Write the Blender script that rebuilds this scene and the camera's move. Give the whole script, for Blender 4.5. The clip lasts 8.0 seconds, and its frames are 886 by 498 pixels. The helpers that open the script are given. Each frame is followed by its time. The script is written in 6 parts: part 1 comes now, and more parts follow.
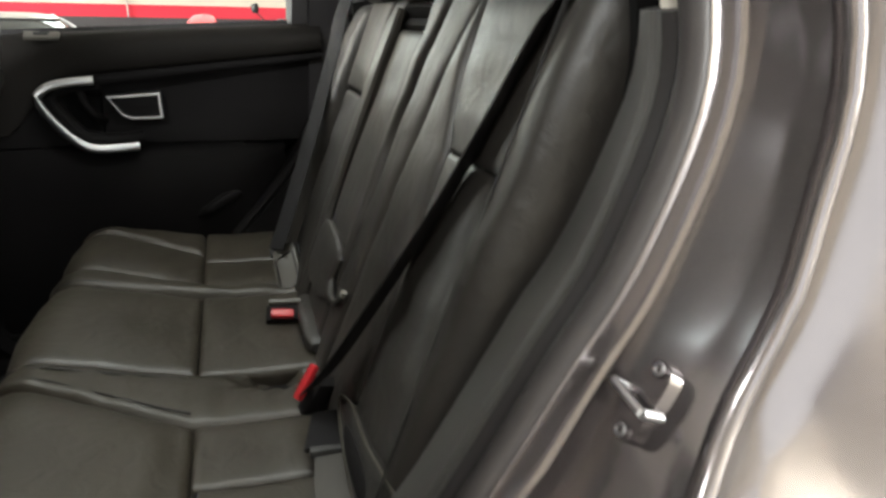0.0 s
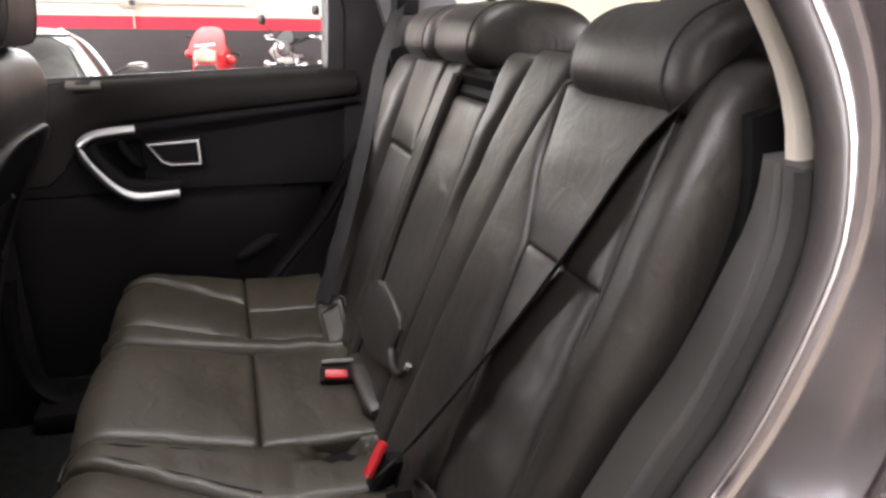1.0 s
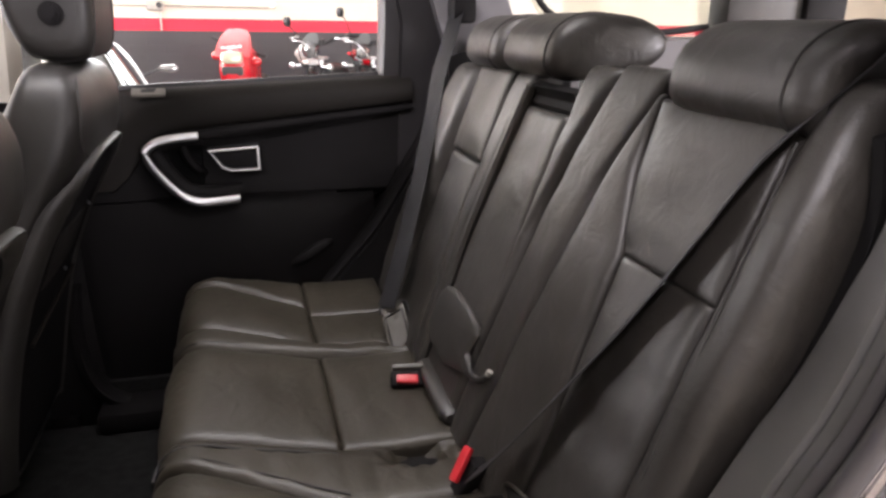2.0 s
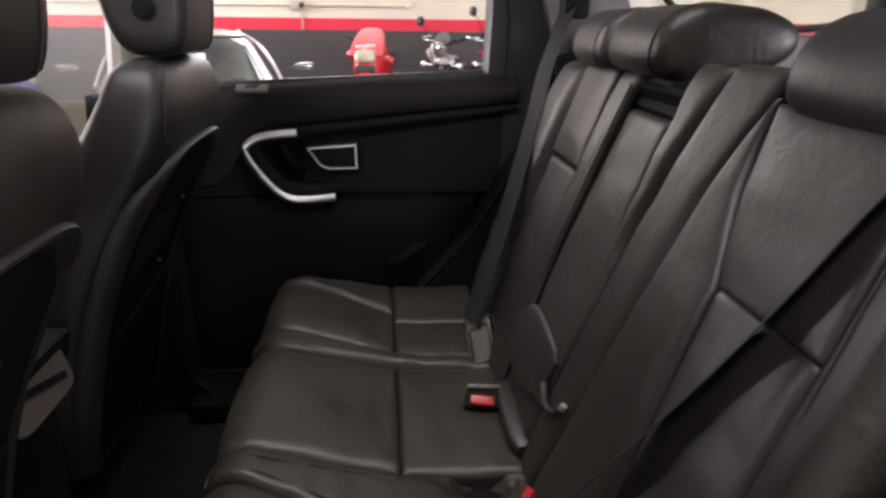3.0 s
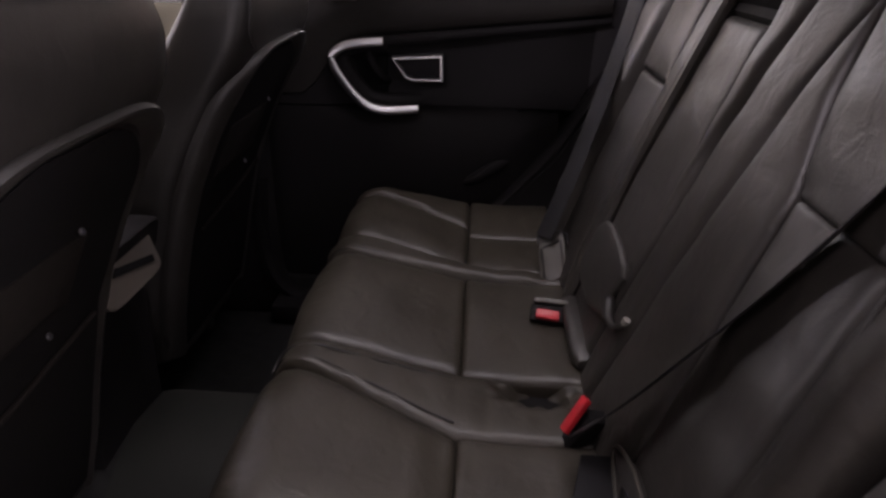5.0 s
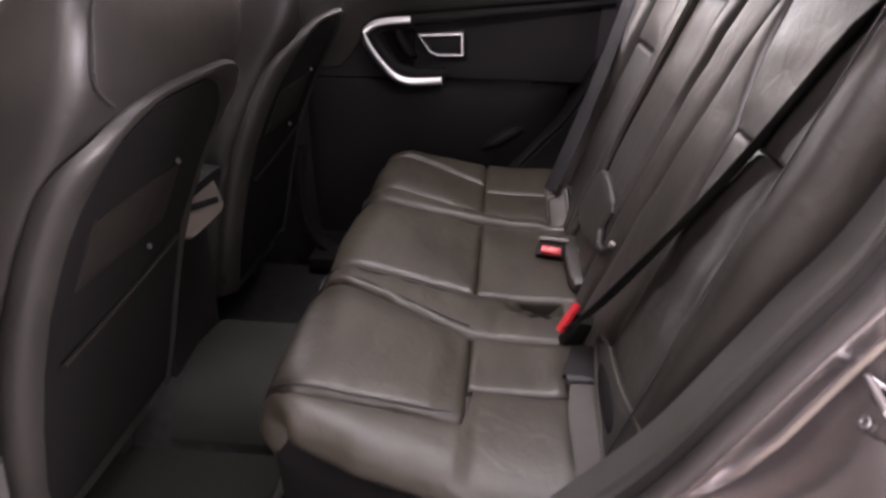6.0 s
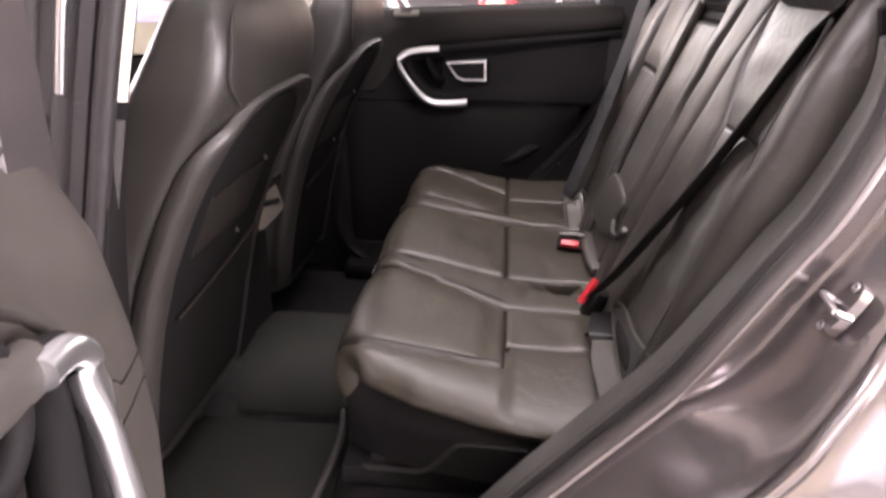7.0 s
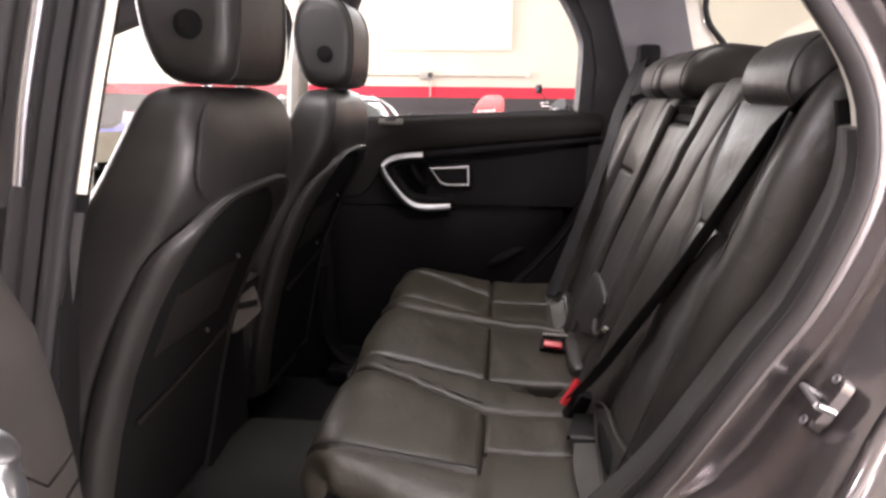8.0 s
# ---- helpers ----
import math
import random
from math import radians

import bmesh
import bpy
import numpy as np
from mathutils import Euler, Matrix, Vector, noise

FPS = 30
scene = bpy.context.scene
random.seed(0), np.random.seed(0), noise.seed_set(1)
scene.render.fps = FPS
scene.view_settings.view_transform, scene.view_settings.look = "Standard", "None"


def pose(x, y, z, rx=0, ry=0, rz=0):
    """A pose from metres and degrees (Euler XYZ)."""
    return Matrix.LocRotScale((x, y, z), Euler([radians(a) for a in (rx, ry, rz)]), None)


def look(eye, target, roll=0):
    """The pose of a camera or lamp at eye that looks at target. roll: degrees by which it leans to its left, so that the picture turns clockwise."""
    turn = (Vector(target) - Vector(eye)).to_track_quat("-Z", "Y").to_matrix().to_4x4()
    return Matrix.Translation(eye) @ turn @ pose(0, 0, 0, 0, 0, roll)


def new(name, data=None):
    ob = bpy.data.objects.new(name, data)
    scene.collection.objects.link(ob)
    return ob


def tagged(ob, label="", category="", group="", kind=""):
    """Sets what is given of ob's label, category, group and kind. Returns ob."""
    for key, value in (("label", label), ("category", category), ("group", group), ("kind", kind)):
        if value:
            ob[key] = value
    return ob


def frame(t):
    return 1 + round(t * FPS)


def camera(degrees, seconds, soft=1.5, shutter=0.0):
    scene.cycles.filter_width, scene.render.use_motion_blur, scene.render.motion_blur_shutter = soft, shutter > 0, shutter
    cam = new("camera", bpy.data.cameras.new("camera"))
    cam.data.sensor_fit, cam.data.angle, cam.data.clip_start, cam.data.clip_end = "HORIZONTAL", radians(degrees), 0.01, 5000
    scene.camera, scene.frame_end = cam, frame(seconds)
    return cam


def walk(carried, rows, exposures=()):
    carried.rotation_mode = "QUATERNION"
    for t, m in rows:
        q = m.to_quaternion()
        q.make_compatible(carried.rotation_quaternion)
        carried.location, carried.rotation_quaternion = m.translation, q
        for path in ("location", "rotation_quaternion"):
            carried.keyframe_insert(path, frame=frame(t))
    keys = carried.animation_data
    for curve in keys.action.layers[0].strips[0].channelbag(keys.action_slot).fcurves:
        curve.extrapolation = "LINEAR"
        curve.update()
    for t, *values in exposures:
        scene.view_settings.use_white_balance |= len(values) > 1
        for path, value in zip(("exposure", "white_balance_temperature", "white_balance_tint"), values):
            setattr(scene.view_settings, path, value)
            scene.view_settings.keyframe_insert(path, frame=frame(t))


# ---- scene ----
cam = camera(63.5, 8.0, soft=2.7, shutter=0.4)
PATH = [
    (0, (0.016, 0.048, 1.384), (0.565, 1.872, 0.777), 1.1),
    (0.5, (-0.037, 0.081, 1.453), (0.509, 1.906, 0.846), 1.0),
    (1, (-0.069, 0.097, 1.485), (0.483, 1.922, 0.881), 0.9),
    (2.3, (-0.181, 0.11, 1.503), (0.288, 1.957, 0.898), 0.8),
    (2.5, (-0.175, 0.115, 1.499), (0.225, 1.978, 0.893), 0.8),
    (3, (-0.077, 0.188, 1.494), (0.089, 2.085, 0.885), 0.7),
    (3.5, (-0.031, 0.224, 1.471), (-0.035, 2.132, 0.871), 1.1),
    (4, (-0.039, 0.252, 1.446), (-0.106, 2.159, 0.845), 1.2),
    (4.5, (-0.047, 0.237, 1.438), (-0.127, 2.122, 0.775), 1.3),
    (4.7, (-0.05, 0.219, 1.445), (-0.125, 2.077, 0.709), 1.5),
    (5.8, (-0.028, 0.013, 1.459), (-0.156, 1.833, 0.641), 1.3),
    (6, (-0.03, -0.045, 1.455), (-0.168, 1.777, 0.641), 1.3),
    (6.5, (-0.067, -0.215, 1.438), (-0.211, 1.608, 0.628), 1.3),
    (7, (-0.073, -0.271, 1.448), (-0.229, 1.589, 0.728), 1.0),
    (7.5, (-0.067, -0.273, 1.451), (-0.229, 1.663, 0.978), 0.8),
    (8, (-0.039, -0.252, 1.423), (-0.196, 1.696, 0.996), 0.7),
]
walk(cam, [(t, look(eye, target, roll)) for t, eye, target, roll in PATH],
     exposures=[(0, 0.42, 6400, -4), (0.5, 0.82, 6400, 6), (1.2, 0.95, 6450, 9), (2.3, 0.74, 6400, 12), (3.0, 0.12, 6400, 13), (3.6, -0.17, 6400, 12),
                (4.7, -0.39, 6350, 22), (5.8, 0.80, 6400, 20), (6.5, 1.47, 6450, 19), (7.2, 1.41, 6600, 18), (8.0, 0.64, 6500, 13)])

# ---- light ----
world = bpy.data.worlds.new("garage_air")
scene.world = world
world.use_nodes = True
world.node_tree.nodes["Background"].inputs[0].default_value = (0.9, 0.95, 1.0, 1)
world.node_tree.nodes["Background"].inputs[1].default_value = 0.05


def lamp(name, at, size_x, size_y, watts, color, turn=(0, 0, 0)):
    data = bpy.data.lights.new(name, "AREA")
    data.shape, data.size, data.size_y, data.energy, data.color = "RECTANGLE", size_x, size_y, watts, color
    ob = new(name, data)
    ob.matrix_world = pose(*at, *turn)
    return ob


COOL = (1.0, 0.925, 0.965)
TUBE_WATTS = {(-2.6, -2.5): 290, (1.3, -1.2): 32, (-0.3, 1.2): 48, (3.2, 1.2): 30, (-4.4, 6.4): 110, (3.0, 6.0): 30}
CEILING_LAMPS = list(TUBE_WATTS)
for lx, ly in CEILING_LAMPS:
    lamp("tube_light", (lx, ly, 3.93), 2.4, 0.5, TUBE_WATTS[lx, ly], COOL)
lamp("gate_daylight", (2.4, -5.9, 1.7), 4.4, 2.8, 90, (1.0, 0.93, 0.97), (90, 0, 0))
lamp("east_gate_daylight", (9.9, -3.4, 1.7), 4.0, 2.8, 1150, (1.0, 0.93, 0.97), (90, 0, 90))
lamp("side_gate_daylight", (-9.7, 7.4, 1.9), 2.6, 3.0, 2150, (1.0, 0.95, 0.96), (90, 0, -56))
lamp("wall_window_light", (-0.8, 9.42, 2.9), 1.5, 1.6, 60, (0.95, 0.98, 1.0), (-90, 0, 0))

# ---- materials ----


def material(name, color, rough=0.5, metal=0.0, grain=0.0, scale=400.0, spots=0.12, spot_scale=9.0, coat=0.0,
             spec=0.5, rough_vary=0.1):
    m = bpy.data.materials.new(name)
    m.use_nodes = True
    nt = m.node_tree
    b = nt.nodes["Principled BSDF"]
    b.inputs["Metallic"].default_value = metal
    b.inputs["Coat Weight"].default_value = coat
    b.inputs["Coat Roughness"].default_value = 0.04
    b.inputs["Specular IOR Level"].default_value = spec
    tc = nt.nodes.new("ShaderNodeTexCoord")
    big = nt.nodes.new("ShaderNodeTexNoise")
    big.inputs["Scale"].default_value, big.inputs["Detail"].default_value = spot_scale, 5
    nt.links.new(tc.outputs["Object"], big.inputs["Vector"])
    ramp = nt.nodes.new("ShaderNodeValToRGB")
    lo, hi = 1 - spots, 1 + spots
    ramp.color_ramp.elements[0].position, ramp.color_ramp.elements[1].position = 0.3, 0.7
    ramp.color_ramp.elements[0].color = (*[min(1, c * lo) for c in color], 1)
    ramp.color_ramp.elements[1].color = (*[min(1, c * hi) for c in color], 1)
    nt.links.new(big.outputs["Fac"], ramp.inputs[0])
    nt.links.new(ramp.outputs[0], b.inputs["Base Color"])
    rr = nt.nodes.new("ShaderNodeMapRange")
    rr.inputs[3].default_value, rr.inputs[4].default_value = max(0.02, rough * (1 - rough_vary)), min(1, rough * (1 + rough_vary))
    nt.links.new(big.outputs["Fac"], rr.inputs[0])
    nt.links.new(rr.outputs[0], b.inputs["Roughness"])
    if grain:
        fine = nt.nodes.new("ShaderNodeTexNoise")
        fine.inputs["Scale"].default_value, fine.inputs["Detail"].default_value = scale, 3
        nt.links.new(tc.outputs["Object"], fine.inputs["Vector"])
        bump = nt.nodes.new("ShaderNodeBump")
        bump.inputs["Strength"].default_value, bump.inputs["Distance"].default_value = grain, 0.001
        nt.links.new(fine.outputs["Fac"], bump.inputs["Height"])
        nt.links.new(bump.outputs[0], b.inputs["Normal"])
    return m


def leather_material(name, color, rough, crease=0.35):
    """Pebbled hide: cells for the grain, stretched noise for soft creases."""
    m = material(name, color, rough, 0, 0, 1, 0.14, 7.0, spec=0.5, rough_vary=0.18)
    nt = m.node_tree
    b = nt.nodes["Principled BSDF"]
    tc = nt.nodes.new("ShaderNodeTexCoord")
    cells = nt.nodes.new("ShaderNodeTexVoronoi")
    cells.inputs["Scale"].default_value = 620
    folds = nt.nodes.new("ShaderNodeTexNoise")
    folds.inputs["Scale"].default_value, folds.inputs["Detail"].default_value, folds.inputs["Distortion"].default_value = 26, 4, 0.8
    nt.links.new(tc.outputs["Object"], cells.inputs["Vector"])
    nt.links.new(tc.outputs["Object"], folds.inputs["Vector"])
    b1, b2 = nt.nodes.new("ShaderNodeBump"), nt.nodes.new("ShaderNodeBump")
    b1.inputs["Strength"].default_value, b1.inputs["Distance"].default_value = crease, 0.004
    b2.inputs["Strength"].default_value, b2.inputs["Distance"].default_value = 0.22, 0.0006
    nt.links.new(folds.outputs["Fac"], b1.inputs["Height"])
    nt.links.new(cells.outputs["Distance"], b2.inputs["Height"])
    nt.links.new(b1.outputs[0], b2.inputs["Normal"])
    nt.links.new(b2.outputs[0], b.inputs["Normal"])
    return m


def wave_material(name, color, rough, scale, strength, spec=0.2):
    """Ribbed weave for webbing and cloth."""
    m = material(name, color, rough, 0, 0, 1, 0.08, 30.0, spec=spec)
    nt = m.node_tree
    tc = nt.nodes.new("ShaderNodeTexCoord")
    wave = nt.nodes.new("ShaderNodeTexWave")
    wave.inputs["Scale"].default_value, wave.inputs["Distortion"].default_value = scale, 1.5
    nt.links.new(tc.outputs["Object"], wave.inputs["Vector"])
    bump = nt.nodes.new("ShaderNodeBump")
    bump.inputs["Strength"].default_value, bump.inputs["Distance"].default_value = strength, 0.0008
    nt.links.new(wave.outputs["Fac"], bump.inputs["Height"])
    nt.links.new(bump.outputs[0], nt.nodes["Principled BSDF"].inputs["Normal"])
    return m


def wall_material(name):
    """Painted block wall: dark dado, red band and cream above, by height."""
    m = material(name, (0.5, 0.5, 0.5), 0.6, 0, 0, 1, 0.05, 1.2)
    nt = m.node_tree
    b = nt.nodes["Principled BSDF"]
    tc = nt.nodes.new("ShaderNodeTexCoord")
    sep = nt.nodes.new("ShaderNodeSeparateXYZ")
    nt.links.new(tc.outputs["Object"], sep.inputs[0])
    ramp = nt.nodes.new("ShaderNodeValToRGB")
    ramp.color_ramp.interpolation = "CONSTANT"
    e = ramp.color_ramp.elements
    e[0].position, e[0].color = 0.0, (0.045, 0.042, 0.044, 1)
    e[1].position, e[1].color = 1.355 / 4, (0.60, 0.018, 0.045, 1)
    third = e.new(1.497 / 4)
    third.color = (0.61, 0.56, 0.465, 1)
    div = nt.nodes.new("ShaderNodeMath")
    div.operation = "DIVIDE"
    div.inputs[1].default_value = 4
    nt.links.new(sep.outputs["Z"], div.inputs[0])
    nt.links.new(div.outputs[0], ramp.inputs[0])
    dirt = nt.nodes.new("ShaderNodeTexNoise")
    dirt.inputs["Scale"].default_value, dirt.inputs["Detail"].default_value = 1.7, 8
    rng = nt.nodes.new("ShaderNodeMapRange")
    rng.inputs[3].default_value, rng.inputs[4].default_value = 0.86, 1.08
    nt.links.new(tc.outputs["Object"], dirt.inputs["Vector"])
    nt.links.new(dirt.outputs["Fac"], rng.inputs[0])
    mix = nt.nodes.new("ShaderNodeHueSaturation")
    nt.links.new(ramp.outputs[0], mix.inputs["Color"])
    nt.links.new(rng.outputs[0], mix.inputs["Value"])
    nt.links.new(mix.outputs[0], b.inputs["Base Color"])
    turn = nt.nodes.new("ShaderNodeMapping")
    turn.inputs["Rotation"].default_value = (radians(90), 0, 0)
    brick = nt.nodes.new("ShaderNodeTexBrick")
    brick.inputs["Scale"].default_value = 1.0
    brick.inputs["Brick Width"].default_value, brick.inputs["Row Height"].default_value, brick.inputs["Mortar Size"].default_value = 0.40, 0.10, 0.008
    nt.links.new(tc.outputs["Object"], turn.inputs[0])
    nt.links.new(turn.outputs[0], brick.inputs["Vector"])
    bump = nt.nodes.new("ShaderNodeBump")
    bump.invert = True
    bump.inputs["Strength"].default_value, bump.inputs["Distance"].default_value = 0.5, 0.006
    nt.links.new(brick.outputs["Fac"], bump.inputs["Height"])
    nt.links.new(bump.outputs[0], b.inputs["Normal"])
    return m


def glow(name, color, strength):
    m = bpy.data.materials.new(name)
    m.use_nodes = True
    b = m.node_tree.nodes["Principled BSDF"]
    b.inputs["Base Color"].default_value = (*color, 1)
    b.inputs["Emission Color"].default_value = (*color, 1)
    b.inputs["Emission Strength"].default_value = strength
    return m


def glass_material(name, tint, rough=0.02, dust=0.0):
    m = bpy.data.materials.new(name)
    m.use_nodes = True
    nt = m.node_tree
    nt.nodes.remove(nt.nodes["Principled BSDF"])
    clear, shine, mix, fres = (nt.nodes.new(n) for n in ("ShaderNodeBsdfTransparent", "ShaderNodeBsdfGlossy", "ShaderNodeMixShader", "ShaderNodeFresnel"))
    clear.inputs[0].default_value = (*tint, 1)
    shine.inputs["Roughness"].default_value = rough
    fres.inputs[0].default_value = 1.5
    nt.links.new(fres.outputs[0], mix.inputs[0])
    nt.links.new(clear.outputs[0], mix.inputs[1])
    nt.links.new(shine.outputs[0], mix.inputs[2])
    out = mix.outputs[0]
    if dust:
        film, blend = nt.nodes.new("ShaderNodeBsdfDiffuse"), nt.nodes.new("ShaderNodeMixShader")
        film.inputs[0].default_value = (0.85, 0.83, 0.80, 1)
        cloud = nt.nodes.new("ShaderNodeTexNoise")
        cloud.inputs["Scale"].default_value = 3.0
        rng = nt.nodes.new("ShaderNodeMapRange")
        rng.inputs[3].default_value, rng.inputs[4].default_value = dust * 0.7, dust * 1.3
        nt.links.new(cloud.outputs["Fac"], rng.inputs[0])
        nt.links.new(rng.outputs[0], blend.inputs[0])
        nt.links.new(out, blend.inputs[1])
        nt.links.new(film.outputs[0], blend.inputs[2])
        out = blend.outputs[0]
    nt.links.new(out, nt.nodes["Material Output"].inputs[0])
    return m


LEATHER = leather_material("black_leather", (0.0218, 0.0194, 0.0166), 0.45, 0.5)
# Same hide as the backrest, with warm bounce light mixed into its colour.
CUSHION = leather_material("warm_lit_leather", (0.0250, 0.0212, 0.0146), 0.45, 0.5)
LEATHER_FRONT = leather_material("black_leather_smooth", (0.0150, 0.0136, 0.0122), 0.46, 0.15)
SLEEVE = leather_material("brown_grey_sleeve_leather", (0.022, 0.0200, 0.0175), 0.42, 0.2)
END_TAN = material("tan_grey_plastic", (0.055, 0.047, 0.039), 0.5, grain=0.15, scale=600)
PIPING = material("seam_thread", (0.012, 0.011, 0.010), 0.7)
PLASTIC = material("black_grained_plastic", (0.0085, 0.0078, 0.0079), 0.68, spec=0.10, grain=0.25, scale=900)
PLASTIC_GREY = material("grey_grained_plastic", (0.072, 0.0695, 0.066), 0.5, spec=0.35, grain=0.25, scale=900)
BEIGE = material("beige_door_trim", (0.34, 0.315, 0.235), 0.6, grain=0.2, scale=700)
# One door trim in two tones: as lit (near), as shaded (far).
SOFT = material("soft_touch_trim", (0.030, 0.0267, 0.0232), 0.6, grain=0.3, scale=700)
SOFT_SHADED = material("shaded_soft_touch_trim", (0.0135, 0.0119, 0.0104), 0.65, spec=0.15, grain=0.3, scale=700)
TRIM_CREAM = material("cream_pillar_trim", (0.62, 0.58, 0.50), 0.6, grain=0.15, scale=800)
TRIM_GREY = material("grey_pillar_trim", (0.14, 0.135, 0.14), 0.65, grain=0.15, scale=800)
RUBBER = material("black_rubber_seal", (0.015, 0.0137, 0.0145), 0.5, spec=0.3, grain=0.1)
RUBBER_GREY = material("grey_edge_seal", (0.048, 0.044, 0.044), 0.45, spec=0.25, grain=0.15, scale=600)
RUBBER_LIP = material("dark_grey_seal_lip", (0.026, 0.024, 0.024), 0.5, spec=0.2, grain=0.1)
SHELL = material("dark_shell_plastic", (0.014, 0.0131, 0.013), 0.5, spec=0.25, grain=0.25, scale=900)
CLOTH = wave_material("black_pocket_cloth", (0.008, 0.0076, 0.0076), 0.9, 300, 0.5, 0.04)
POCKET = wave_material("brown_grey_pocket_cloth", (0.0115, 0.0099, 0.0086), 0.8, 300, 0.5, 0.1)
CARPET = material("dark_carpet", (0.016, 0.016, 0.0155), 0.95, spec=0.08, grain=1.0, scale=900, spots=0.3, spot_scale=40)
MAT = material("rubber_mat", (0.014, 0.0146, 0.0125), 0.8, spec=0.12, grain=0.5, scale=500)
# One belt webbing coloured as lit for the lap, as shaded for the far belt.
WEBBING_LIT = wave_material("lit_lap_webbing", (0.066, 0.063, 0.058), 0.62, 260, 0.5)
WEBBING = wave_material("shaded_belt_webbing", (0.011, 0.0105, 0.0115), 0.62, 260, 0.5)
WEBBING_DARK = wave_material("black_belt_webbing", (0.018, 0.017, 0.018), 0.6, 260, 0.5)
BUCKLE = material("tan_grey_buckle_plastic", (0.045, 0.041, 0.033), 0.38, grain=0.15, scale=500)
LOCK_GREY = material("light_grey_plastic", (0.20, 0.19, 0.165), 0.5)
RED = material("red_button_plastic", (0.42, 0.017, 0.024), 0.35)
CHROME = material("satin_chrome", (0.72, 0.73, 0.75), 0.34, 1.0, spots=0.04)
STEEL = material("bright_steel", (0.42, 0.42, 0.44), 0.32, 1.0, grain=0.1)
PAINT = material("bronze_grey_paint", (0.175, 0.157, 0.160), 0.20, 0.80, grain=0.0, scale=1500, coat=1.0, spots=0.05)
PAINT.node_tree.nodes["Principled BSDF"].inputs["Coat Roughness"].default_value = 0.13
SATIN_FRAME = material("satin_dark_frame", (0.036, 0.032, 0.033), 0.42, coat=0.0, spots=0.06)
GLASS = glass_material("clear_glass", (0.93, 0.95, 0.93))
GLASS_DUSTY = glass_material("dusty_glass", (0.93, 0.95, 0.93), 0.02, 0.15)
WINDSCREEN = glass_material("dark_windscreen_glass", (0.10, 0.11, 0.11))
GLASS_DARK = glass_material("tinted_car_glass", (0.25, 0.27, 0.27))
HEADLINING = material("grey_headlining", (0.45, 0.43, 0.40), 0.9, grain=0.3)
WALL = wall_material("painted_block_wall")
CREAM = material("cream_wall_paint", (0.78, 0.72, 0.60), 0.7, grain=0.3, scale=60)
CEILING_WHITE = material("white_ceiling_paint", (0.75, 0.74, 0.70), 0.8)
CONCRETE = material("sealed_concrete", (0.36, 0.34, 0.315), 0.4, grain=0.3, scale=40, spots=0.2, spot_scale=1.5)
CONDUIT = material("galvanised_conduit", (0.42, 0.40, 0.36), 0.4, 0.6)
WINDOW_GLOW = glow("bright_frosted_window", (1.0, 0.99, 0.96), 3.5)
TUBE_GLOW = glow("lit_tube_diffuser", COOL, 6.0)
RED_PAINT = material("red_fairing_paint", (0.46, 0.010, 0.018), 0.25, coat=0.8, spots=0.04)
WHITE_PAINT = material("white_tank_paint", (0.75, 0.74, 0.72), 0.25, coat=0.6, spots=0.03)
BLACK_METAL = material("black_engine_metal", (0.02, 0.02, 0.021), 0.4, 0.4)
SILVER_PAINT = material("silver_car_paint", (0.36, 0.36, 0.36), 0.34, 0.7, coat=0.6, spots=0.06)
BLUE_PAINT = material("blue_car_paint", (0.035, 0.045, 0.42), 0.22, 0.2, coat=1.0, spots=0.04)
HEAD_GLASS = material("grey_headlamp_glass", (0.17, 0.17, 0.17), 0.14, 0.6, coat=0.8)
LENS = material("headlamp_lens", (0.42, 0.40, 0.30), 0.12, 0.2, coat=0.8)
MIRROR = material("mirror_glass", (0.9, 0.9, 0.92), 0.03, 1.0, spots=0.0)
INK = material("dark_ink", (0.03, 0.03, 0.03), 0.6)
PAPER = material("white_paper", (0.75, 0.74, 0.70), 0.7)
VALANCE = material("black_valance_vinyl", (0.0075, 0.007, 0.007), 0.75, spec=0.07, grain=0.3, scale=500)
GAP = material("dark_gap_lining", (0.006, 0.006, 0.006), 0.9, spec=0.05)

# ---- mesh helpers ----


def finish(name, bm, mat, parent=None, label="", smooth=True):
    bmesh.ops.recalc_face_normals(bm, faces=bm.faces)
    me = bpy.data.meshes.new(name)
    if smooth:
        for f in bm.faces:
            f.smooth = True
        for e in bm.edges:
            if len(e.link_faces) == 2 and e.calc_face_angle(0) > 0.75:
                e.smooth = False
    bm.to_mesh(me)
    bm.free()
    me.materials.append(mat)
    ob = new(name, me)
    if parent is not None:
        ob.parent = parent
    if label:
        ob["label"] = label
    return ob


part = finish


def thing(name, label, category, group="", kind="", at=(0, 0, 0)):
    ob = new(name)
    ob.matrix_world = pose(*at)
    return tagged(ob, label, category, group, kind)


def box(lo, hi, bevel=0.0, seg=2):
    bm = bmesh.new()
    bmesh.ops.create_cube(bm, size=1)
    for v in bm.verts:
        for i in range(3):
            v.co[i] = lo[i] + (v.co[i] + 0.5) * (hi[i] - lo[i])
    if bevel:
        bmesh.ops.bevel(bm, geom=bm.edges[:], offset=bevel, segments=seg, profile=0.6, affect="EDGES")
    return bm


def moved(bm, m):
    bmesh.ops.transform(bm, matrix=m, verts=bm.verts[:])
    return bm


def join(*bms):
    out = bmesh.new()
    for b in bms:
        me = bpy.data.meshes.new("tmp")
        b.to_mesh(me)
        b.free()
        out.from_mesh(me)
        bpy.data.meshes.remove(me)
    return out


